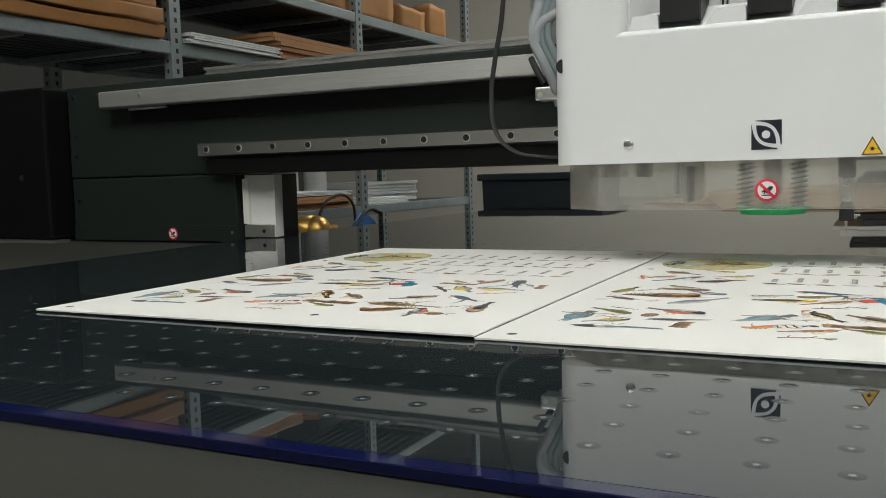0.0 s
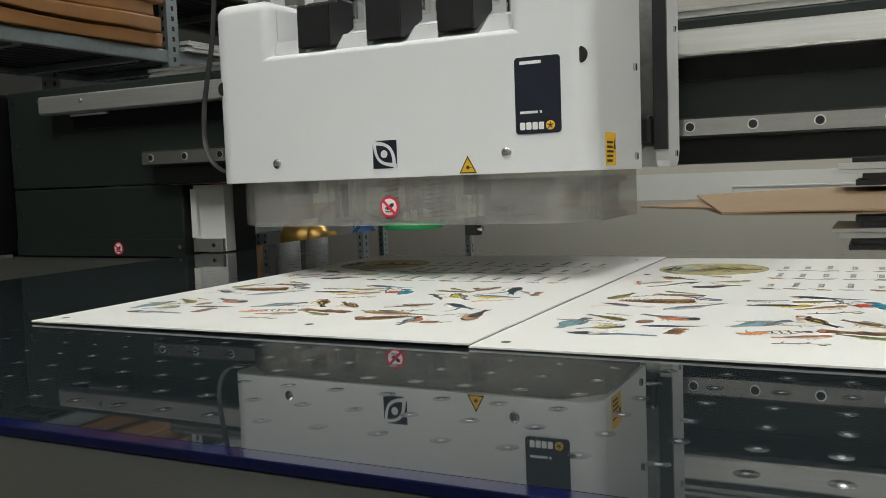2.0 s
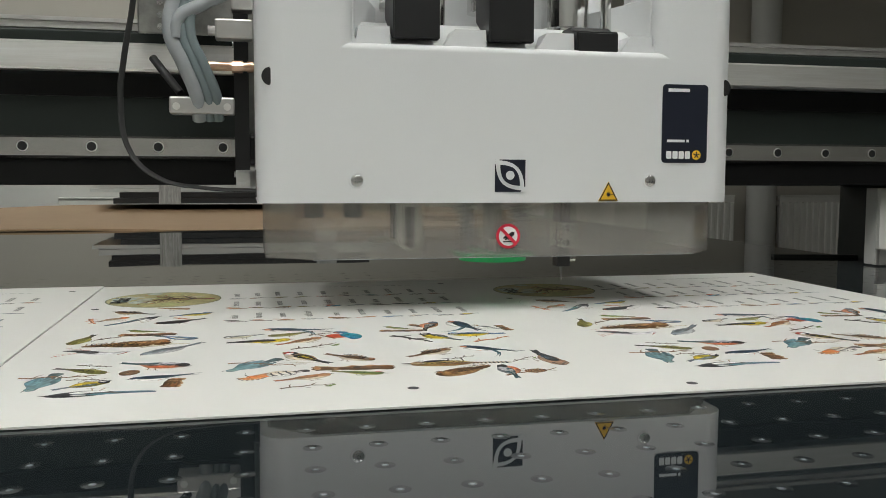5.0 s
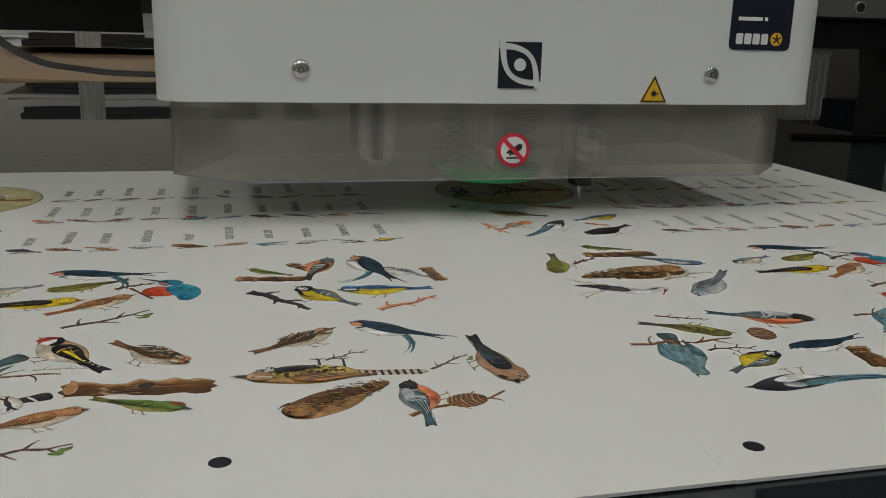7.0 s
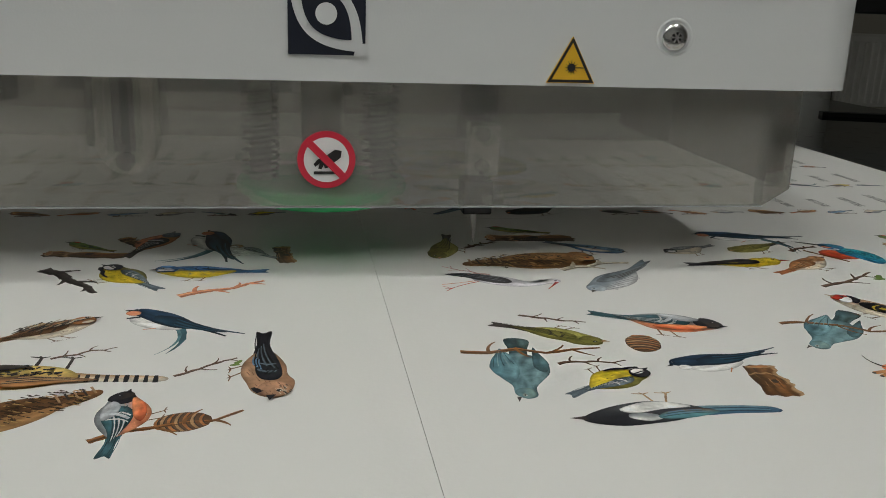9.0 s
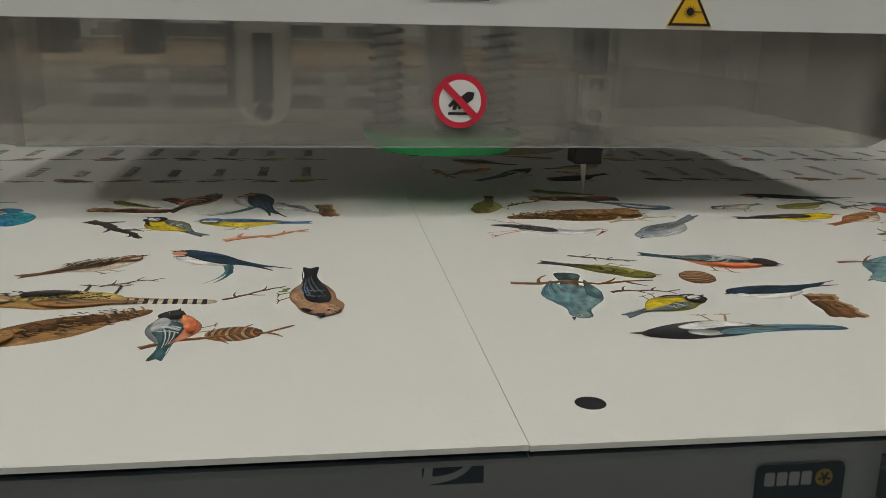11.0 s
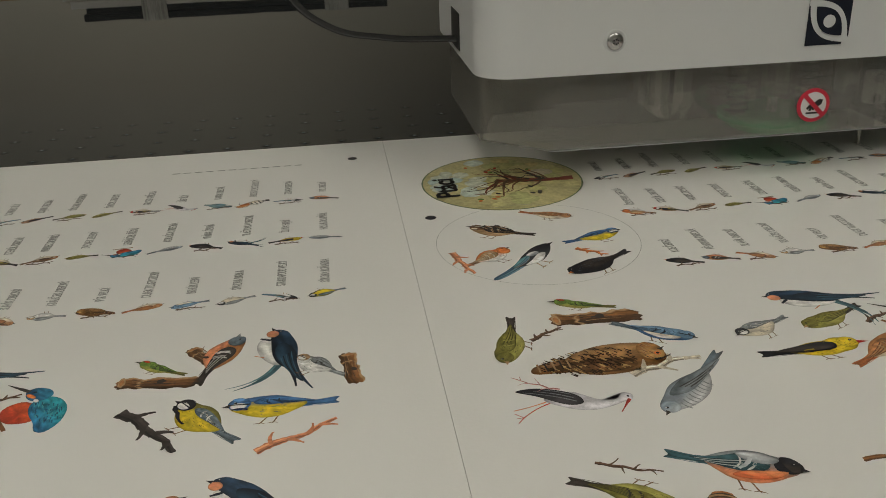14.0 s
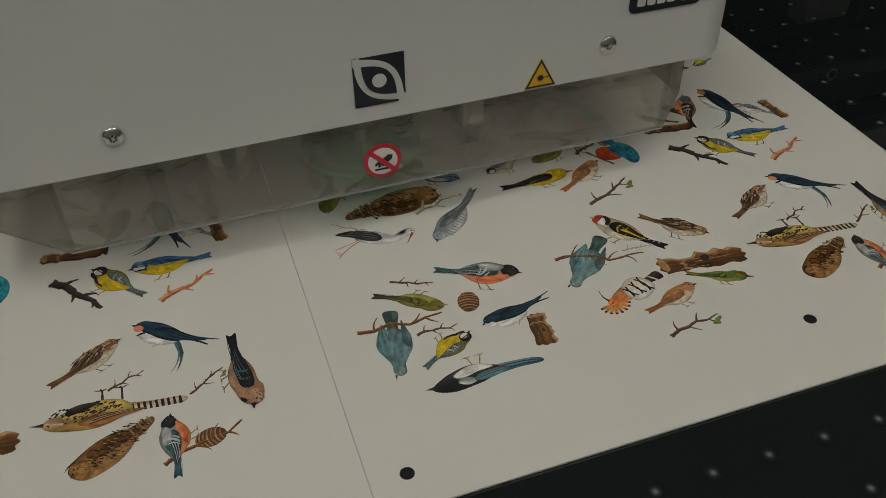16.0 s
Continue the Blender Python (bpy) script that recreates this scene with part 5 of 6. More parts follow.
def gantry_beam():
    g = thing("gantry_beam", "dark grey machine gantry beam with steel rail", "gantry beam")
    part("beam", one(GX0, GX1, 0.352, 0.56, 0.126, 0.322, 0.003), M_BEAM, g)
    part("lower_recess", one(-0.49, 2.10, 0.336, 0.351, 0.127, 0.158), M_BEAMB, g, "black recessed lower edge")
    # thin black strip painting the shade below the cover strip
    part("strip_shadow", one(-0.70, 2.30, 0.346, 0.351, 0.238, 0.268), M_BEAMB, g)
    # guide rail
    bm = bmesh.new()
    prism(bm, [(0.3495, 0.160), (0.333, 0.160), (0.329, 0.163), (0.329, 0.185), (0.333, 0.188), (0.3495, 0.188)], "x", -0.512, 2.16)
    rail = part("guide_rail", bm, M_RAIL, g, "ground steel guide rail with bolt holes")
    for i in range(33):
        x = 0.8768 + (i - 17) * (0.0804 if i < 17 else 0.0797)
        if x < 2.15:
            socket(rail, x, 0.3285, 0.1745, 0.0068, M_STEEL, M_BLACK, "bolt_hole")
    # cover strip and top profile
    bm = bmesh.new()
    prism(bm, [(0.345, 0.268), (0.322, 0.268), (0.319, 0.271), (0.319, 0.300), (0.323, 0.303), (0.345, 0.303)], "x", -0.762, 2.42)
    strip = part("cover_strip", bm, M_STEEL, g, "brushed stainless cover strip")
    socket(strip, -0.648, 0.3185, 0.289, 0.0045, M_BOLT, M_ALU)
    bm = bmesh.new()
    box(bm, -0.505, 2.30, 0.352, 0.372, 0.3225, 0.3265)
    box(bm, -0.505, 2.30, 0.357, 0.372, 0.3265, 0.3315)
    box(bm, -0.505, 2.30, 0.350, 0.372, 0.3315, 0.3365)
    part("top_profile", bm, M_ALU, g, "grooved aluminium profile")
    # cable chain lying on the beam
    bm = bmesh.new()
    for i in range(46):
        x = 0.35 + i * 0.035
        box(bm, x, x + 0.031, 0.40, 0.46, 0.3225, 0.343, 0.003, 1)
    part("drag_chain", bm, M_RUBBER, g, "black drag chain")
    part("cable_tray", one(-0.70, -0.60, 0.338, 0.3455, 0.263, 0.2665), M_STEEL, g)
    for s, x0, x1, xp in ((0, GX0, -0.442, -0.434), (1, 2.11, GX1, 2.04)):
        lower = part("end_box", one(x0, x1, 0.353, 0.56, -0.010, 0.1245, 0.003), M_BEAM, g, "dark grey end box")
        part("skirting", one(x0 + 0.001, x1 - 0.001, 0.3505, 0.3525, -0.008, 0.024), M_BEAM, lower)
        post = part("end_post", one(xp, xp + 0.072, 0.372, 0.398, 0.0, 0.122, 0.001), M_WALLW, g, "white end post")
        part("foot_plate", one(xp + 0.002, xp + 0.070, 0.364, 0.371, 0.0, 0.024), M_ALU, post)
        socket(post, xp + 0.05, 0.363, 0.012, 0.004, M_BOLT, M_INK)
        part("edge_seal", one(xp, xp + 0.014, 0.364, 0.371, 0.026, 0.115), M_RADI, post)
    for z in (0.300, 0.213, 0.172):
        socket(g, -0.872, 0.3515, z, 0.0055, M_INK, M_BOLT)
    socket(g, -0.802, 0.3515, 0.300, 0.0055, M_INK, M_BOLT)
    socket(g, -0.872, 0.3525, 0.075, 0.0045, M_INK, M_BOLT)
    socket(g, -0.452, 0.3500, 0.010, 0.0045, M_INK, M_BOLT)
    warning_disc(g, -0.607, 0.3500, 0.0066, 0.0125)
    house = part("housing", one(-1.75, -0.905, 0.30, 0.62, -0.004, 0.322, 0.006), M_HOUSING, g, "matt black motor housing")
    part("sill", one(-1.75, -0.895, 0.295, 0.34, -0.014, -0.006), M_ALU, house, "pale metal sill strip")
    part("cap_screw", cyl(bmesh.new(), (-0.985, 0.299, 0.13), 0.006, 0.003, "y"), M_INK, house)
    return g


gantry = gantry_beam()


# ---- carriage on the beam ----
def carriage():
    c = thing("tool_carriage", "aluminium carriage plate with grey cables on the gantry", "carriage")
    part("back_plate", one(-0.262, 0.262, 0.297, 0.307, 0.125, 0.36, 0.002), M_PLATE, c, "scuffed aluminium back plate")
    for x, z in ((0.071, 0.138), (0.131, 0.139), (0.071, 0.168), (0.131, 0.168)):
        b = part("bolt", cyl(bmesh.new(), (x, 0.2955, z), 0.0098, 0.003, "y", 22), M_BLACK, c)
        part("bolt_head", cyl(bmesh.new(), (x, 0.293, z), 0.0072, 0.004, "y", 6), M_BOLT, b)
    for x in (-0.222, 0.215):
        part("clamp_block", one(x - 0.036, x + 0.036, 0.245, 0.2965, 0.152, 0.190, 0.006), M_BLACK, c, "black clamp block")
        part("clamp_pin", cyl(bmesh.new(), (x, 0.24, 0.180), 0.009, 0.05), M_RUBBER, c)
    # white side cheeks with a rounded foot
    for x in (-0.262, 0.264):
        bm = bmesh.new()
        prism(bm, [(0.245, 0.60), (0.314, 0.60), (0.314, 0.145), (0.308, 0.131), (0.295, 0.1235), (0.256, 0.1235), (0.248, 0.131), (0.245, 0.142)], "x", x - 0.008, x + 0.008)
        cheek = part("side_cheek", bm, M_COVER, c, "white side cheek")
        part("slot", one(x - 0.0085, x + 0.0085, 0.238, 0.2445, 0.145, 0.36), M_BLACK, cheek)
        foot = bmesh.new()
        sg = 1 if x < 0 else -1
        prism(foot, rounded(min(x, x + sg * 0.036), max(x, x + sg * 0.036), 0.1235, 0.150, 0.007), "y", 0.287, 0.2965)
        part("foot_tab", foot, M_COVER, cheek)
        for z in (0.14, 0.30):
            part("cheek_screw", cyl(bmesh.new(), (x - sg * 0.009, 0.288, z), 0.004, 0.003, "x", 12), M_BOLT, cheek)
    part("pointer_light", one(-0.229, -0.225, 0.284, 0.2868, 0.126, 0.138), M_REDLAMP, c, "small red pointer lamp")
    # connector bracket and cables
    part("bracket_plate", one(-0.385, -0.262, 0.300, 0.306, 0.312, 0.60, 0.002), M_PLATE, c, "drilled grey bracket plate")
    part("bracket_window", one(-0.372, -0.345, 0.297, 0.2995, 0.362, 0.43), M_COVER, c)
    for z in (0.350, 0.334, 0.320):
        part("bracket_screw", cyl(bmesh.new(), (-0.358, 0.2985, z), 0.004, 0.003, "y", 14), M_BOLT, c)
    return c


M_REDLAMP = mat("red_pointer", (0.8, 0.03, 0.08), 0.4)
M_REDLAMP.node_tree.nodes["Principled BSDF"].inputs["Emission Color"].default_value = (1, 0.05, 0.12, 1)
M_REDLAMP.node_tree.nodes["Principled BSDF"].inputs["Emission Strength"].default_value = 0.5
trolley = carriage()


# ---- cutting head ----
def cutting_head():
    h = thing("cutter_unit", "white moulded cutter unit with smoky guard and warning signs", "cutter unit")
    # cover: outline from the front with the notch for the tools
    X0, X1, ZB, ZT, ZN = -0.2475, 0.2475, 0.0895, 0.312, 0.243
    NL, NR = -0.156, 0.157
    def plan(x0, x1, y0, y1, ra, rb, cut, n=7):
        """Outline from above; ra and rb round the two front corners, cut draws all in."""
        pts = [(x1 - cut, y1), (x0 + cut, y1)]
        for cx, a0, r in ((x0, 180, ra), (x1, 270, rb)):
            sx = cx + r if a0 == 180 else cx - r
            q = max(0.001, r - cut)
            for k in range(n + 1):
                a = radians(a0 + 90 * k / n)
                pts.append((sx + q * math.cos(a), y0 + r + q * math.sin(a)))
        return pts

    def moulding(bm, x0, x1, ra, rb, z0, z1, soft):
        """A block with rounded front corners and a soft top edge."""
        rings = [(0.0, z0)] + [(soft * (1 - math.cos(radians(15 * k))), z1 - soft + soft * math.sin(radians(15 * k))) for k in range(7)]
        last = None
        for cut, z in rings:
            ring = [bm.verts.new((x, y, z)) for x, y in plan(x0, x1, 0.0, 0.205, ra, rb, cut)]
            if last:
                for k in range(len(ring)):
                    bm.faces.new((last[k], last[(k + 1) % len(ring)], ring[(k + 1) % len(ring)], ring[k]))
            else:
                bm.faces.new(list(reversed(ring)))
            last = ring
        bm.faces.new(last)

    bm = bmesh.new()
    moulding(bm, X0, X1, 0.026, 0.026, ZB, ZN, 0.007)
    moulding(bm, X0, NL, 0.026, 0.014, ZN - 0.0068, ZT, 0.014)
    moulding(bm, NR, X1, 0.014, 0.026, ZN - 0.0068, ZT, 0.014)
    for cx, sg in ((NL, 1), (NR, -1)):
        fil = [(cx - sg * 0.002, ZN - 0.004)] + [(cx + sg * (0.016 - 0.016 * math.sin(radians(15 * k))), ZN - 0.002 + 0.016 - 0.016 * math.cos(radians(15 * k))) for k in range(7)] + [(cx - sg * 0.002, ZN + 0.014)]
        prism(bm, fil, "y", 0.010, 0.2)
    # inner ramp of the notch
    prism(bm, [(0.012, ZN - 0.003), (0.055, ZN + 0.028), (0.200, ZN + 0.028), (0.200, ZN - 0.003)], "x", NL + 0.002, NR - 0.002)
    for cx, sg in ((NL, 1), (NR, -1)):
        prism(bm, [(cx - sg * 0.004, 0.016), (cx + sg * 0.002, 0.016), (cx + sg * 0.040, 0.136), (cx - sg * 0.004, 0.136)], "z", ZN - 0.003, ZT - 0.012)
    # ribs of the cover between the tool handles
    for xa, xb, lean in ((NL + 0.002, -0.119, 0.004), (-0.069, -0.0225, 0.014), (0.027, 0.0695, 0.014), (0.117, NR - 0.002, 0.014)):
        prism(bm, [(xa, ZN - 0.003), (xa + lean, ZN + 0.017), (xb - 0.001, ZN + 0.017), (xb, ZN - 0.003)], "y", 0.009, 0.060)
    cover = part("cover", bm, M_COVER, h, "white moulded cover", smooth=True)
    cover.data.set_sharp_from_angle(angle=radians(38))
    wn = cover.modifiers.new("even_normals", "WEIGHTED_NORMAL")
    wn.weight, wn.keep_sharp = 100, True
    # raised rear hood behind the tools
    part("rear_hood", one(-0.16, 0.16, 0.135, 0.203, 0.268, 0.46, 0.01, 3), M_COVER, cover, "white rear hood")
    # tool handles, all alike; the last one is pushed down on the way
    levers = []
    for x0, x1 in ((-0.117, -0.071), (-0.021, 0.025), (0.071, 0.115)):
        bm = bmesh.new()
        zt = 0.2995
        prism(bm, [(0.014, 0.2485), (0.004, 0.2485), (0.004, zt - 0.002), (0.007, zt), (0.022, zt), (0.027, zt + 0.006), (0.060, zt + 0.006), (0.060, 0.275)], "x", x0, x1)
        bmesh.ops.bevel(bm, geom=list(bm.edges), offset=0.0012, segments=2, affect="EDGES")
        lever = part("tool_handle", bm, M_BLACK, h, "black plastic tool handle")
        xm = (x0 + x1) / 2
        bm = cyl(bmesh.new(), (xm - 0.004, 0.092, 0.351), 0.026, 0.075, seg=32)
        cyl(bm, (xm - 0.004, 0.092, 0.311), 0.020, 0.04, seg=32)
        tool = part("tool_motor", bm, M_CHROME, h, "polished metal tool holder", smooth=False)
        part("tool_collar", cyl(bmesh.new(), (xm - 0.004, 0.092, 0.392), 0.028, 0.010, seg=32), M_BLACK, tool)
        part("tie_rod", cyl(bmesh.new(), (xm + 0.038, 0.078, 0.31), 0.006, 0.09, seg=14), M_CHROME, h)
        levers = [lever, tool]
    # screws and sockets
    screw(h, -0.1533, 0.0, 0.1113, 0.0060)
    screw(h, 0.1510, 0.0, 0.1116, 0.0060)
    for x in (-0.2335, 0.2335):
        socket(h, x, 0.0045, 0.2090, 0.0088, M_BLACK, M_INK, "recessed_screw")
    # printed mark: an eye in a square
    mark = part("eye_mark", one(-0.0158, 0.0158, -0.0006, -0.0001, 0.1003, 0.1325), M_NAVY, h, "dark square sign with a white eye")
    bm = bmesh.new()
    q = math.sqrt(0.5)

    def leaf(half, wide, n=26):
        """Pointed oval on the falling diagonal."""
        pts = []
        for sg in (1, -1):
            for k in range(n):
                u = sg * (-1 + 2 * k / n)
                w = sg * wide * math.cos(u * math.pi / 2) ** 0.92
                pts.append((-0.0003 + (u * half + w) * q, 0.1168 + (-u * half + w) * q))
        return list(reversed(pts))
    prism(bm, leaf(0.0212, 0.0113), "y", -0.0010, -0.0007)
    prism(bm, [(-0.0159, 0.1326), (-0.0112, 0.1326), (-0.0118, 0.1300), (-0.0133, 0.1285), (-0.0138, 0.1278), (-0.0159, 0.1278)], "y", -0.00101, -0.0007)
    prism(bm, [(0.0159, 0.1002), (0.0110, 0.1002), (0.0116, 0.1026), (0.0130, 0.1042), (0.0137, 0.1052), (0.0159, 0.1052)], "y", -0.00101, -0.0007)
    part("eye_outline", bm, M_COVER, mark)
    bm = bmesh.new()
    prism(bm, leaf(0.0146, 0.0078), "y", -0.0014, -0.0011)
    part("eye_dark", bm, M_NAVY, mark)
    part("eye_pupil", cyl(bmesh.new(), (-0.0003, -0.0016, 0.1168), 0.0044, 0.0004, "y", 28), M_COVER, mark)
    # laser warning triangle
    bm = bmesh.new()
    prism(bm, [(0.0940, 0.0909), (0.1158, 0.0909), (0.1049, 0.1108)], "y", -0.0006, -0.0001)
    tri = part("laser_sign", bm, M_YELLOW, h, "yellow triangular laser warning sign")
    bm = bmesh.new()
    o = [(0.0945, 0.0912), (0.1153, 0.0912), (0.1049, 0.1104)]
    c = (0.1049, 0.0976)
    i = [(c[0] + (x - c[0]) * 0.82, c[1] + (z - c[1]) * 0.82) for x, z in o]
    for k in range(3):
        prism(bm, [o[k], o[(k + 1) % 3], i[(k + 1) % 3], i[k]], "y", -0.0009, -0.0007)
    cyl(bm, (0.1049, -0.0008, 0.0975), 0.0017, 0.0003, "y", 16)
    for k in range(12):
        a = k * math.tau / 12
        ca, sa = math.cos(a), math.sin(a)
        prism(bm, [(0.1049 + 0.0015 * ca - 0.0002 * sa, 0.0975 + 0.0015 * sa + 0.0002 * ca), (0.1049 + 0.0031 * ca, 0.0975 + 0.0031 * sa), (0.1049 + 0.0015 * ca + 0.0002 * sa, 0.0975 + 0.0015 * sa - 0.0002 * ca)], "y", -0.00095, -0.00065)
    box(bm, 0.1049, 0.1105, -0.00096, -0.00066, 0.0973, 0.0977)
    part("sign_print", bm, M_INK, tri)
    # name plate
    bm = bmesh.new()
    prism(bm, rounded(0.1629, 0.2140, 0.1303, 0.2110, 0.004), "y", -0.0007, -0.0001)
    plate = part("name_plate", bm, M_NAVY, h, "dark blue name plate with white lettering")
    for x0, x1, z0, z1 in ((0.1690, 0.1930, 0.2034, 0.2068), (0.1685, 0.1885, 0.1516, 0.1543), (0.1905, 0.1930, 0.1516, 0.1543)):
        part("print_bar", one(x0, x1, -0.0010, -0.0008, z0, z1), M_WHITEINK, plate)
    for k in range(4):
        x = 0.1680 + k * 0.0070
        bm = bmesh.new()
        prism(bm, rounded(x, x + 0.0058, 0.1345, 0.1424, 0.0012), "y", -0.0010, -0.0008)
        part("white_block", bm, M_WHITEINK, plate)
    star = part("brand_disc", cyl(bmesh.new(), (0.2020, -0.0009, 0.1385), 0.0049, 0.0003, "y", 28), M_YELLOW, plate)
    bm = bmesh.new()
    for k in range(5):
        a = radians(90 + 72 * k)
        ca, sa = math.cos(a), math.sin(a)
        prism(bm, [(0.2020 + 0.0036 * ca - 0.0006 * sa, 0.1385 + 0.0036 * sa + 0.0006 * ca), (0.2020 + 0.0036 * ca + 0.0006 * sa, 0.1385 + 0.0036 * sa - 0.0006 * ca), (0.2020 + 0.0006 * sa, 0.1385 - 0.0006 * ca), (0.2020 - 0.0006 * sa, 0.1385 + 0.0006 * ca)], "y", -0.0013 - k * 0.00002, -0.0011)
    part("disc_star", bm, M_NAVY, star)
    # side sticker and side screws
    lab = part("side_label", one(0.2476, 0.2481, 0.045, 0.085, 0.094, 0.130), M_YELLOW, h, "orange side label with small print")
    bm = bmesh.new()
    for k in range(5):
        box(bm, 0.2482, 0.2484, 0.049, 0.070 + 0.002 * (k % 3), 0.098 + 0.005 * k, 0.1005 + 0.005 * k)
    prism(bm, [(0.074, 0.112), (0.083, 0.112), (0.0785, 0.124)], "x", 0.2482, 0.2484)
    part("label_print", bm, M_INK, lab)
    for z in (0.105, 0.211):
        part("side_screw", cyl(bmesh.new(), (0.2485, 0.175, z), 0.0045, 0.004, "x", 16), M_BOLT, h)
    part("side_slot", one(-0.2482, -0.2470, 0.085, 0.125, 0.094, 0.122), M_BLACK, h)
    # guard
    bm = bmesh.new()
    path = [(-0.240, 0.195), (-0.240, 0.045), (-0.196, 0.006), (0.206, 0.006), (0.243, 0.045), (0.243, 0.195)]
    th = 0.003
    outl = path + [(x + (th if x < 0 else -th), y + (0 if k in (0, 5) else th)) for k, (x, y) in reversed(list(enumerate(path)))]
    prism(bm, outl, "z", 0.0345, 0.092)
    guard = part("guard", bm, M_SMOKE, h, "smoky translucent plastic guard")
    guard.visible_shadow = False
    warning_disc(h, 0.0, 0.0052, 0.0556, 0.0125)
    part("guard_edge", one(-0.196, 0.206, 0.0056, 0.0092, 0.0340, 0.0344), M_GREYCABLE, h)
    # tools inside the guard
    for x in (-0.190, -0.150):
        part("rubber_stop", cyl(bmesh.new(), (x, 0.065, 0.082), 0.010, 0.018, seg=20), M_RUBBER, h, "black rubber stop")
    bm = bmesh.new()
    capsule = [(-0.092 + 0.0135 * math.cos(radians(180 + 18 * k)), 0.0515 + 0.0135 * math.sin(radians(180 + 18 * k))) for k in range(11)] + [(-0.0785, 0.093), (-0.1055, 0.093)]
    prism(bm, capsule, "y", 0.056, 0.078)
    bmesh.ops.bevel(bm, geom=list(bm.edges), offset=0.0025, segments=2, affect="EDGES")
    barrel = part("sensor_bracket", bm, M_ALU, h, "pale rounded metal sensor bracket")
    part("sensor_window", one(-0.097, -0.087, 0.0545, 0.0556, 0.050, 0.084, 0.0004), M_BLACK, barrel)
    part("lens", cyl(bmesh.new(), (-0.092, 0.0550, 0.0455), 0.0045, 0.003, "y", 20), M_BLACK, barrel)
    part("sensor_cable", cyl(bmesh.new(), (-0.108, 0.066, 0.072), 0.003, 0.042, seg=12), M_RUBBER, barrel)
    for x in (-0.030, 0.029):
        rod = part("spring_rod", cyl(bmesh.new(), (x, 0.065, 0.062), 0.0055, 0.058, seg=16), M_PLATE, h)
        tube("spring", [(x + 0.0085 * math.cos(k * 1.571), 0.065 + 0.0085 * math.sin(k * 1.571), 0.036 + k * 0.0014) for k in range(38)], 0.0008, M_RUBBER, rod, "coil spring", res=1)
    part("spindle", cyl(bmesh.new(), (0.0, 0.065, 0.072), 0.010, 0.045, seg=24), M_PLATE, h)
    part("spindle_tip", cyl(bmesh.new(), (0.0, 0.065, 0.046), 0.004, 0.02, seg=12), M_STEEL, h)
    bm = cyl(bmesh.new(), (0.0, 0.065, 0.0335), 0.042, 0.004, seg=40)
    cyl(bm, (0.0, 0.065, 0.0295), 0.036, 0.006, seg=40)
    part("pressure_foot", bm, M_GREEN, h, "bright green round pressure foot")
    knife = part("knife_holder", one(0.0735, 0.0845, 0.059, 0.071, 0.034, 0.092, 0.001), M_BLACK, h, "slim dark knife holder")
    plate = part("clamp_plate", one(0.071, 0.087, 0.050, 0.0585, 0.040, 0.066, 0.001), M_ALU, knife, "grey plate with two bolts")
    for z in (0.045, 0.061):
        part("clamp_bolt", cyl(bmesh.new(), (0.078, 0.0492, z), 0.0038, 0.003, "y", 16), M_BOLT, knife)
    part("knife_cylinder", cyl(bmesh.new(), (0.079, 0.066, 0.080), 0.0095, 0.026, seg=20), M_BLACK, h)
    part("knife_clamp", one(0.0715, 0.0865, 0.058, 0.074, 0.018, 0.036, 0.001), M_BLACK, knife)
    part("clamp_screw", cyl(bmesh.new(), (0.090, 0.062, 0.026), 0.003, 0.006, "x", 12), M_BOLT, knife)
    bm = bmesh.new()
    prism(bm, [(0.0765, 0.019), (0.0800, 0.019), (0.0796, 0.006), (0.0785, 0.0015)], "y", 0.0645, 0.0655)
    part("blade", bm, M_PLATE, knife, "thin steel blade")
    part("inner_block", one(-0.215, 0.225, 0.12, 0.19, 0.093, 0.12), M_BLACK, h)
    # connectors, cables and the ribbon on the left flank
    part("cable_clamp", one(-0.342, -0.270, 0.198, 0.232, 0.186, 0.205, 0.002), M_ALU, h, "aluminium cable clamp block")
    for x in (-0.334, -0.278):
        part("clamp_hole", cyl(bmesh.new(), (x, 0.1978, 0.194), 0.0042, 0.002, "y", 16), M_STEEL, h)
    for dx, m, r in ((0.0, M_GREYCABLE, 0.0085), (0.012, M_DARKCABLE, 0.0062), (0.021, M_DARKCABLE, 0.0062)):
        tube("cable", [(-0.326 + dx, 0.20, 0.56), (-0.330 + dx, 0.195, 0.33), (-0.338 + dx, 0.188, 0.275), (-0.324 + dx, 0.190, 0.240), (-0.311 + dx, 0.200, 0.206), (-0.309 + dx, 0.214, 0.180)], r, m, h, "grey sheathed cable")
    tube("cable", [(-0.333, 0.186, 0.268), (-0.330, 0.186, 0.288), (-0.305, 0.190, 0.306), (-0.268, 0.196, 0.325)], 0.0075, M_GREYCABLE, h, "grey sheathed cable")
    tube("cable", [(-0.362, 0.24, 0.252), (-0.350, 0.225, 0.236), (-0.330, 0.21, 0.210)], 0.0048, M_RUBBER, h, "black cable")
    for z, m in ((0.240, M_COPPER), (0.280, M_ALU)):
        f = part("hose_fitting", cyl(bmesh.new(), (-0.272, 0.20, z), 0.0052, 0.052, "x", 16), m, h, "bright metal hose fitting")
        part("collar", cyl(bmesh.new(), (-0.266, 0.20, z), 0.0072, 0.012, "x", 8), m, f)
        part("ring", cyl(bmesh.new(), (-0.252, 0.20, z), 0.0066, 0.006, "x", 16), m, f)
    part("connector", one(-0.290, -0.248, 0.188, 0.215, 0.270, 0.292, 0.002), M_ALU, h, "metal plug housing")
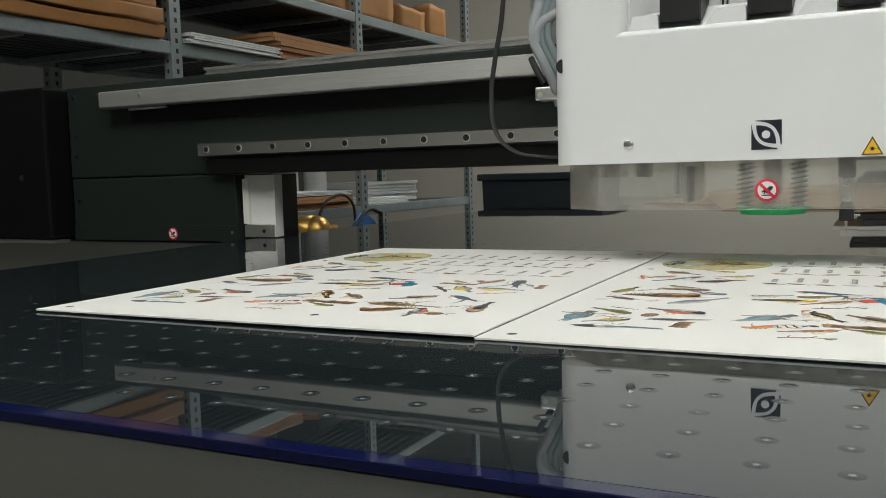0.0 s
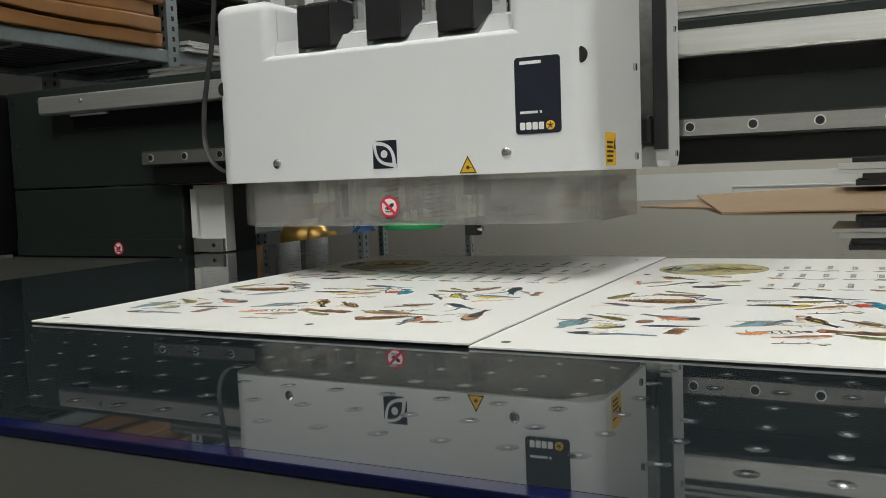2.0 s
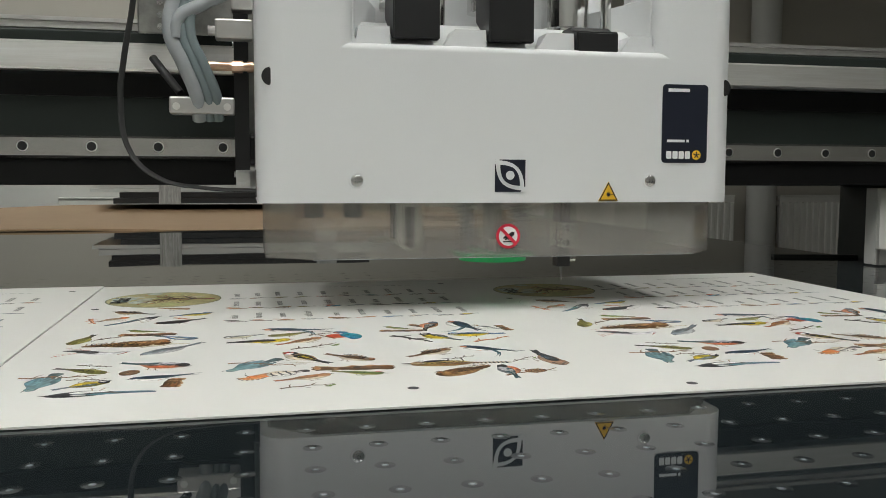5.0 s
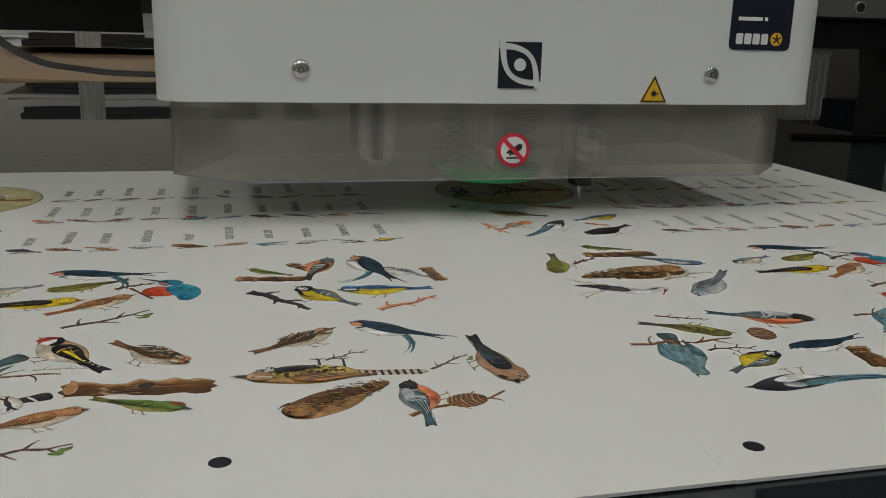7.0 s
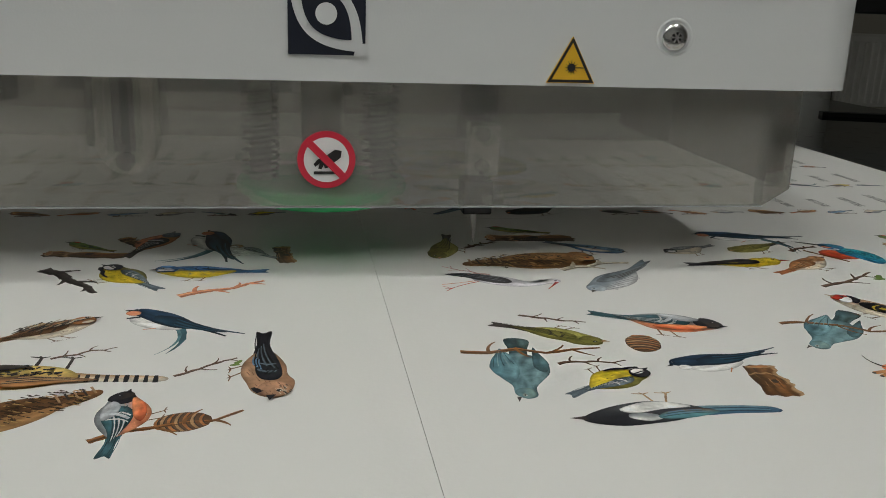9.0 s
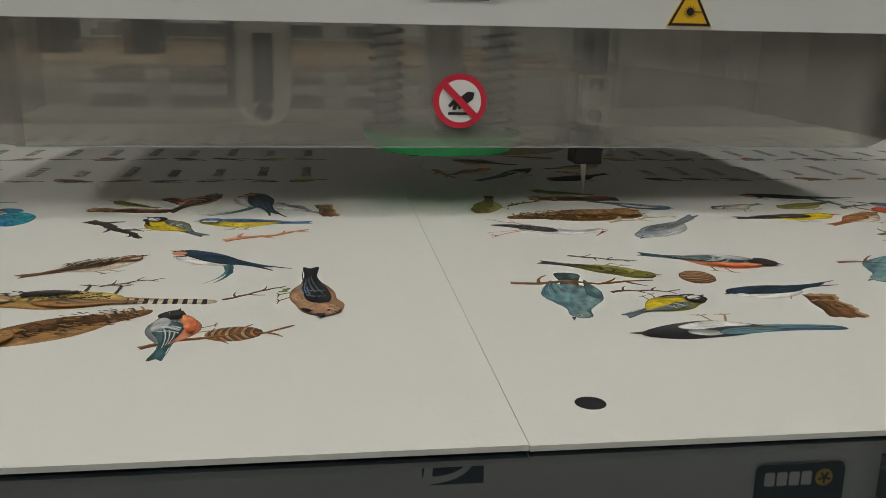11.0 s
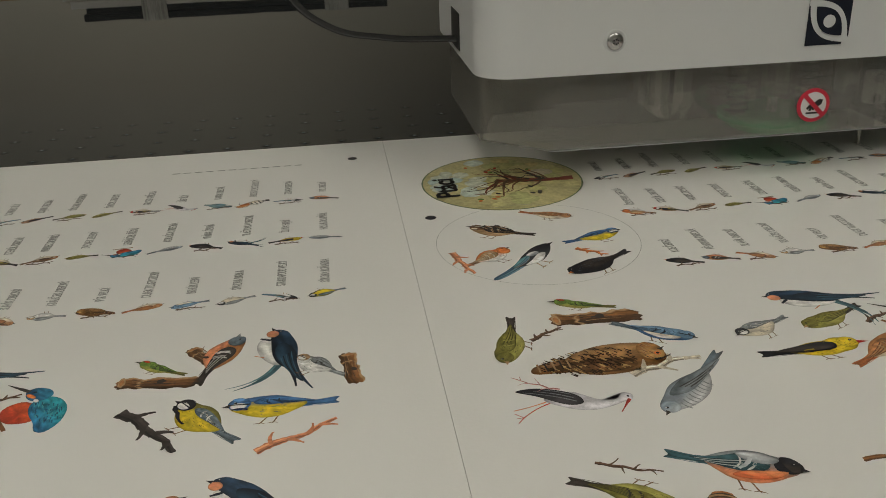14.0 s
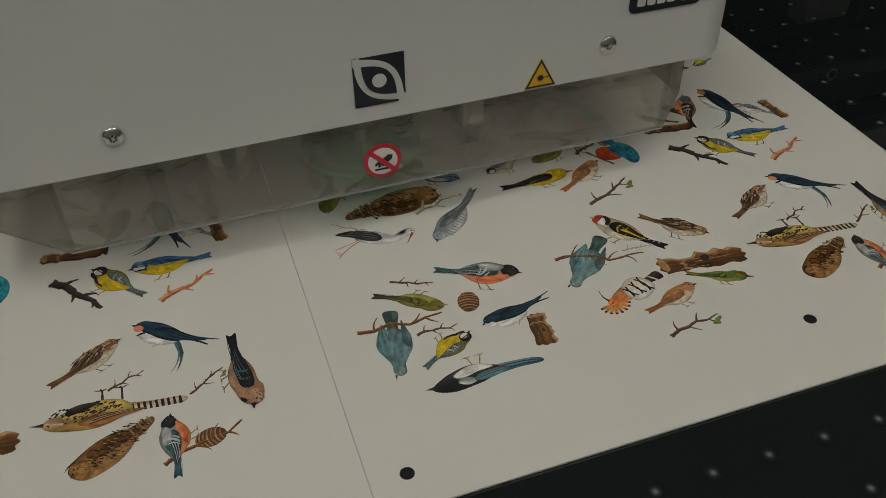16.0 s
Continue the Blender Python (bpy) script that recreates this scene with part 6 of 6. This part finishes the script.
    part("valve_block", one(-0.272, -0.248, 0.188, 0.215, 0.302, 0.345, 0.002), M_ALU, h)
    tube("ribbon_cable", [(-0.362, 0.16, 0.50), (-0.372, 0.15, 0.301), (-0.382, 0.145, 0.240), (-0.386, 0.14, 0.195), (-0.376, 0.13, 0.140), (-0.347, 0.12, 0.113), (-0.302, 0.11, 0.103), (-0.2465, 0.105, 0.100)], 0.0008, M_RUBBER, h, "black ribbon cable", flat=0.0029)
    return h, levers


headpiece, pushed = cutting_head()

# ---- storage rack ----
RX = -1.5


def rack_post(y):
    p = thing("rack_post", "perforated galvanised steel rack post", "rack post", "posts of the storage rack", at=(RX, y, FLOOR))
    bm = bmesh.new()
    prism(bm, [(-0.035, -0.0), (0.0, 0.0), (0.0, 0.052), (-0.003, 0.052), (-0.003, 0.003), (-0.035, 0.003)], "z", 0, 3.2)
    part("angle", bm, M_GALV, p)
    bm = bmesh.new()
    for k in range(90):
        z = 0.05 + k * 0.035
        box(bm, 0.0002, 0.0008, 0.022, 0.034, z, z + 0.016)
        box(bm, -0.022, -0.014, -0.0008, -0.0002, z, z + 0.014)
    tagged(part("slot_strip", bm, M_INK, p, "dark punched slots"), kind="stuff")
    return p


def rack_shelf(y0, y1, z):
    s = thing("rack_shelf", "galvanised steel rack shelf with slatted deck", "rack shelf", "shelves of the storage rack", at=(RX, y0, z))
    n = y1 - y0
    part("front_beam", one(-0.03, -0.004, 0.002, n - 0.002, -0.045, 0.0, 0.004), M_GALV, s)
    part("rear_beam", one(-0.62, -0.59, 0.002, n - 0.002, -0.045, 0.0), M_GALV, s)
    # deck slats in a darkened galvanised tone, the shelf's shade put into the colour
    k = 11
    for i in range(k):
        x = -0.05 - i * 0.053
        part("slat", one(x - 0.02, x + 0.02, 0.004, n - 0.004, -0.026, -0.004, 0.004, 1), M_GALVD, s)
    for f in (0.12, 0.5, 0.88):
        part("cross_bar", one(-0.60, -0.031, n * f - 0.015, n * f + 0.015, -0.05, -0.028), M_GALV, s)
    return s


ys = (-0.61, 0.60, 1.81, 3.03, 4.25)
for y in ys:
    rack_post(y)
for y in ys:
    q = rack_post(y)
    q.location.x = RX - 0.6
    tagged(q, "perforated galvanised steel rear rack post")
for a, b in zip(ys[:-1], ys[1:]):
    for z in (-0.40, -0.028, 0.595, 0.872, 1.35):
        if a < 1.0 and z == 0.872:
            continue
        rack_shelf(a + 0.03, b + 0.02, z)


def parcel(x0, x1, y0, y1, z, h, label):
    """A flat kraft-paper parcel with soft folded edges."""
    bm = bmesh.new()
    box(bm, x0, x1, y0, y1, z, z + h)
    bmesh.ops.subdivide_edges(bm, edges=list(bm.edges), cuts=5, use_grid_fill=True)
    for v in bm.verts:
        d = Vector((noise.noise(v.co * 5), noise.noise(v.co * 5 + Vector((7, 0, 0))), noise.noise(v.co * 6 + Vector((0, 9, 0)))))
        v.co += d * 0.016 + Vector((0, 0, noise.noise(v.co * 17) * 0.006))
        if v.co.z < z:
            v.co.z = z
    p = part("parcel", bm, M_KRAFT, smooth=True)
    tagged(p, label, "parcel", "wrapped parcels on the rack")
    return p


# wrapped parcels, stacked
for i in range(5):
    parcel(-2.05, -1.49 + 0.01 * (i % 2), 0.78 + 0.03 * (i % 2), 1.77 - 0.02 * (i % 3), 0.597 + i * 0.047, 0.043, "flat brown kraft-paper parcel in a stack on the rack")
for y0, y1, h in ((2.62, 2.98, 0.07), (3.08, 3.42, 0.13), (3.48, 3.80, 0.11), (3.84, 4.02, 0.16)):
    parcel(-2.0, -1.53, y0, y1, 0.875, h, "crumpled brown kraft-paper parcel on the rack")
parcel(-2.0, -1.55, 1.95, 2.55, 0.875, 0.06, "flat brown kraft-paper parcel on the upper shelf")


def stack(name, x0, x1, y0, y1, z, n, t, m, label, cat):
    """Sheets laid on one another, none quite flush."""
    s = thing(name, label, cat, at=(0, 0, z))
    for i in range(n):
        d = rnd.uniform(-0.012, 0.012)
        e = rnd.uniform(-0.02, 0.02)
        part("sheet", one(x0 + d, x1 + d, y0 + e, y1 + e, i * t, i * t + t * 0.86), m, s)
    return s


stack("board_stack", -2.05, -1.49, 1.90, 2.42, 0.597, 5, 0.008, M_PAPERW, "stack of thin white boards on the rack", "board stack")
stack("cardboard_stack", -2.05, -1.50, 2.42, 3.50, 0.597, 6, 0.018, M_CARTON, "stack of flat brown cardboard sheets on the rack", "cardboard stack")
stack("cardboard_stack", -2.05, -1.50, 2.15, 2.95, -0.026, 4, 0.014, M_CARTON, "low stack of brown boards on the lower shelf", "cardboard stack")
stack("board_stack", -2.05, -1.50, 2.10, 2.92, 0.032, 3, 0.006, M_PAPERW, "thin white boards on brown cardboard", "board stack")
stack("board_stack", -2.0, -1.52, 3.10, 3.50, -0.026, 3, 0.010, M_PAPERW, "small stack of pale boards on the lower shelf", "board stack")
stack("board_stack", -2.0, -1.70, 3.40, 3.95, -0.026, 6, 0.018, M_PAPERW, "stack of pale grey boards on the lower shelf", "board stack")
for i, (y, m) in enumerate(((0.90, M_RED), (0.97, M_YELLOW), (1.03, M_HOSEB), (1.10, M_WHITEINK), (1.22, M_WHITEINK), (1.36, M_RADI), (1.52, M_CARTON))):
    b = part("small_box", one(-1.72, -1.52, y, y + 0.055 + 0.02 * (i % 3), -0.026, 0.36 - 0.012 * i, 0.004), m)
    tagged(b, "small upright folder box on the rack shelf", "folder box", "folder boxes on the rack")

# rolls behind the lower shelf
for y in (2.55, 2.75, 3.05, 3.30):
    c = part("cardboard_roll", cyl(bmesh.new(), (-1.95, y, 0.16), 0.06, 0.37, seg=24), M_CARTON if y < 3 else M_PAPERW, smooth=False)
    tagged(c, "upright cardboard roll standing on the shelf", "roll", "rolls on the lower shelf")


def compressor():
    c = thing("air_tank", "small brass-coloured air tank with hoses", "air tank", at=(-1.40, 2.40, -0.40))
    bm = cyl(bmesh.new(), (0, 0, 0.300), 0.06, 0.13, "x", 28)
    bmesh.ops.create_uvsphere(bm, u_segments=24, v_segments=12, radius=0.06, matrix=Matrix.Translation((0.065, 0, 0.300)))
    part("tank", bm, M_BRASS, c, smooth=True)
    part("stand", one(-0.04, 0.04, -0.05, 0.05, 0, 0.23), M_FRAME, c)
    for k in range(3):
        part("fitting", cyl(bmesh.new(), (-0.02, 0.13 + 0.05 * k, 0.29), 0.02, 0.06, "y", 14), M_BRASS, c)
    part("fitting_bar", cyl(bmesh.new(), (-0.02, 0.20, 0.27), 0.012, 0.34, "y", 14), M_BRASS, c)
    for k in range(6):
        tube("hose", [(0.02, 0.18 + 0.02 * k, 0.24), (0.02, 0.33 + 0.01 * k, 0.26 + 0.011 * k), (0.0, 0.45, 0.285 + 0.011 * k), (-0.02, 0.60, 0.29), (-0.03, 0.68, 0.22)], 0.008, M_HOSEB, c, "blue air hose")
    tube("hose", [(0.0, 0.10, 0.26), (0.01, 0.11, 0.36), (0.01, 0.22, 0.43), (0.01, 0.36, 0.40), (0.0, 0.40, 0.30), (0, 0.40, 0.22)], 0.006, M_RUBBER, c, "looped black hose")
    tube("hose", [(0.03, 0.18, 0.25), (0.04, 0.30, 0.28), (0.04, 0.45, 0.36), (0.03, 0.58, 0.34)], 0.008, M_RUBBER, c, "black hose")
    return c


compressor()


def bin_box():
    b = thing("storage_bin", "dark blue plastic storage bin beside the rack", "storage bin", at=(-0.82, 3.55, FLOOR))
    bm = bmesh.new()
    dz = -FLOOR
    prism(bm, [(-0.26, 0), (0.24, 0), (0.30, dz + 0.095), (-0.29, dz + 0.095)], "y", 0, 0.45)
    part("body", bm, M_BIN, b)
    part("rim", one(-0.31, 0.335, -0.02, 0.47, dz + 0.070, dz + 0.105, 0.006), M_BIN, b)
    for k in range(3):
        part("rib", one(0.27 + 0.018 * k, 0.276 + 0.018 * k, -0.018, 0.0, dz - 0.01, dz + 0.07), M_BIN, b)
    return b


bin_box()

# ---- lying on the far end of the bed ----
def cardboard_sheets():
    c = thing("cardboard_sheet", "large flat brown cardboard sheet on the bed", "cardboard", at=(0, 0, 0))
    bm = bmesh.new()
    cols, rows = 24, 8
    grid = []
    for j in range(rows + 1):
        row = []
        for i in range(cols + 1):
            u, v = i / cols, j / rows
            x = (0.325 - 0.25 * v) + u * (1.32 + 0.45 * v)
            y = 1.87 + 1.02 * v
            z = 0.002 + 0.036 * v * math.sin(math.pi * (0.15 + 0.7 * u)) + 0.003 * math.sin(u * 9)
            row.append(bm.verts.new((x, y, z)))
        grid.append(row)
    for j in range(rows):
        for i in range(cols):
            bm.faces.new((grid[j][i], grid[j][i + 1], grid[j + 1][i + 1], grid[j + 1][i]))
    r = bmesh.ops.extrude_face_region(bm, geom=list(bm.faces))
    for v in r["geom"]:
        if isinstance(v, bmesh.types.BMVert):
            v.co.z -= 0.005
    part("sheet", bm, M_CARD, c)
    bm = bmesh.new()
    prism(bm, [(-0.02, 2.40), (0.40, 2.05), (0.55, 2.7), (0.1, 2.75)], "z", -0.0035, 0.001)
    part("under_sheet", bm, M_CARD, c)
    for k in range(3):
        bm = bmesh.new()
        prism(bm, [(1.60, 1.95 + 0.1 * k), (1.84 + 0.05 * k, 2.05 + 0.12 * k), (2.02, 2.6), (1.62, 2.7)], "z", -0.0035 + 0.009 * k, 0.001 + 0.009 * k)
        part("flap", bm, M_CARD, c)
    return c


cardboard_sheets()


def bundle():
    b = thing("board_bundle", "bundle of black and white boards held by clear tape", "board bundle", at=(1.08, 2.58, 0.047))
    z = 0.0
    for x0, x1, h, m in ((-0.45, 0.44, 0.018, M_BUNDLE), (-0.43, 0.40, 0.018, M_BUNDLE), (-0.52, 0.50, 0.012, M_PAPERW), (-0.50, 0.47, 0.020, M_PAPERW), (-0.46, 0.38, 0.018, M_BUNDLE), (-0.47, 0.40, 0.018, M_BUNDLE)):
        part("board", one(x0, x1, 0.0, 0.42, z, z + h, 0.001), m, b)
        z += h + 0.0015
    for x in (-0.27, 0.25):
        part("tape", one(x - 0.035, x + 0.035, -0.004, 0.424, -0.001, z + 0.001), M_TAPE, b, "shiny clear tape")
    return b


M_TAPE = mat("clear_tape", (0.45, 0.46, 0.45), 0.25, vary=0.5, scale=60, stretch=(20, 1, 1), spec=0.8)
bundle()
p = part("steel_strip", one(1.80, 2.06, 0.92, 0.935, -0.003, 0.003), M_RUBBER)
p.rotation_euler = (0, 0, radians(-14))
p.location = (0.0, 0.42, 0)
tagged(p, "thin dark strip lying on the bed edge", "metal strip")

# leaning boards near the radiators
bm = bmesh.new()
prism(bm, [(6.75, FLOOR), (7.5, FLOOR), (7.35, 0.42), (6.55, 0.42)], "y", 6.35, 6.39)
lean = part("leaning_board", bm, M_GLASSP)
tagged(lean, "pale blue boards leaning by the wall", "board")
p = part("leaning_pole", cyl(bmesh.new(), (0, 0, 0), 0.016, 1.25, seg=14), M_BLACK)
p.rotation_euler = (0, radians(-9), 0)
p.location = (6.60, 6.5, -0.25)
tagged(p, "black pole leaning by the wall", "pole")
pb = part("dark_crate", one(6.42, 6.95, 6.45, 6.75, FLOOR, -0.42), M_BIN)
tagged(pb, "dark crate on the floor by the radiator", "crate")
p = part("floor_stand", cyl(bmesh.new(), (1.95, 5.4, -0.30), 0.014, 1.12, seg=14), M_BLACK)
tagged(p, "thin black stand pole behind the bed", "pole")


# ---- what moves ----
def motions():
    walk(gantry, [(t, pose(0, y, 0)) for t, x, y, z in HEAD])
    walk(trolley, [(t, pose(x, y, 0)) for t, x, y, z in HEAD])
    for piece in pushed:
        walk(piece, [(0, pose(0, 0, 0)), (4.2, pose(0, 0, 0)), (4.8, pose(0, 0, -0.036)), (16, pose(0, 0, -0.036))])
    walk(headpiece, [(t, pose(x, y, z)) for t, x, y, z in HEAD])


motions()
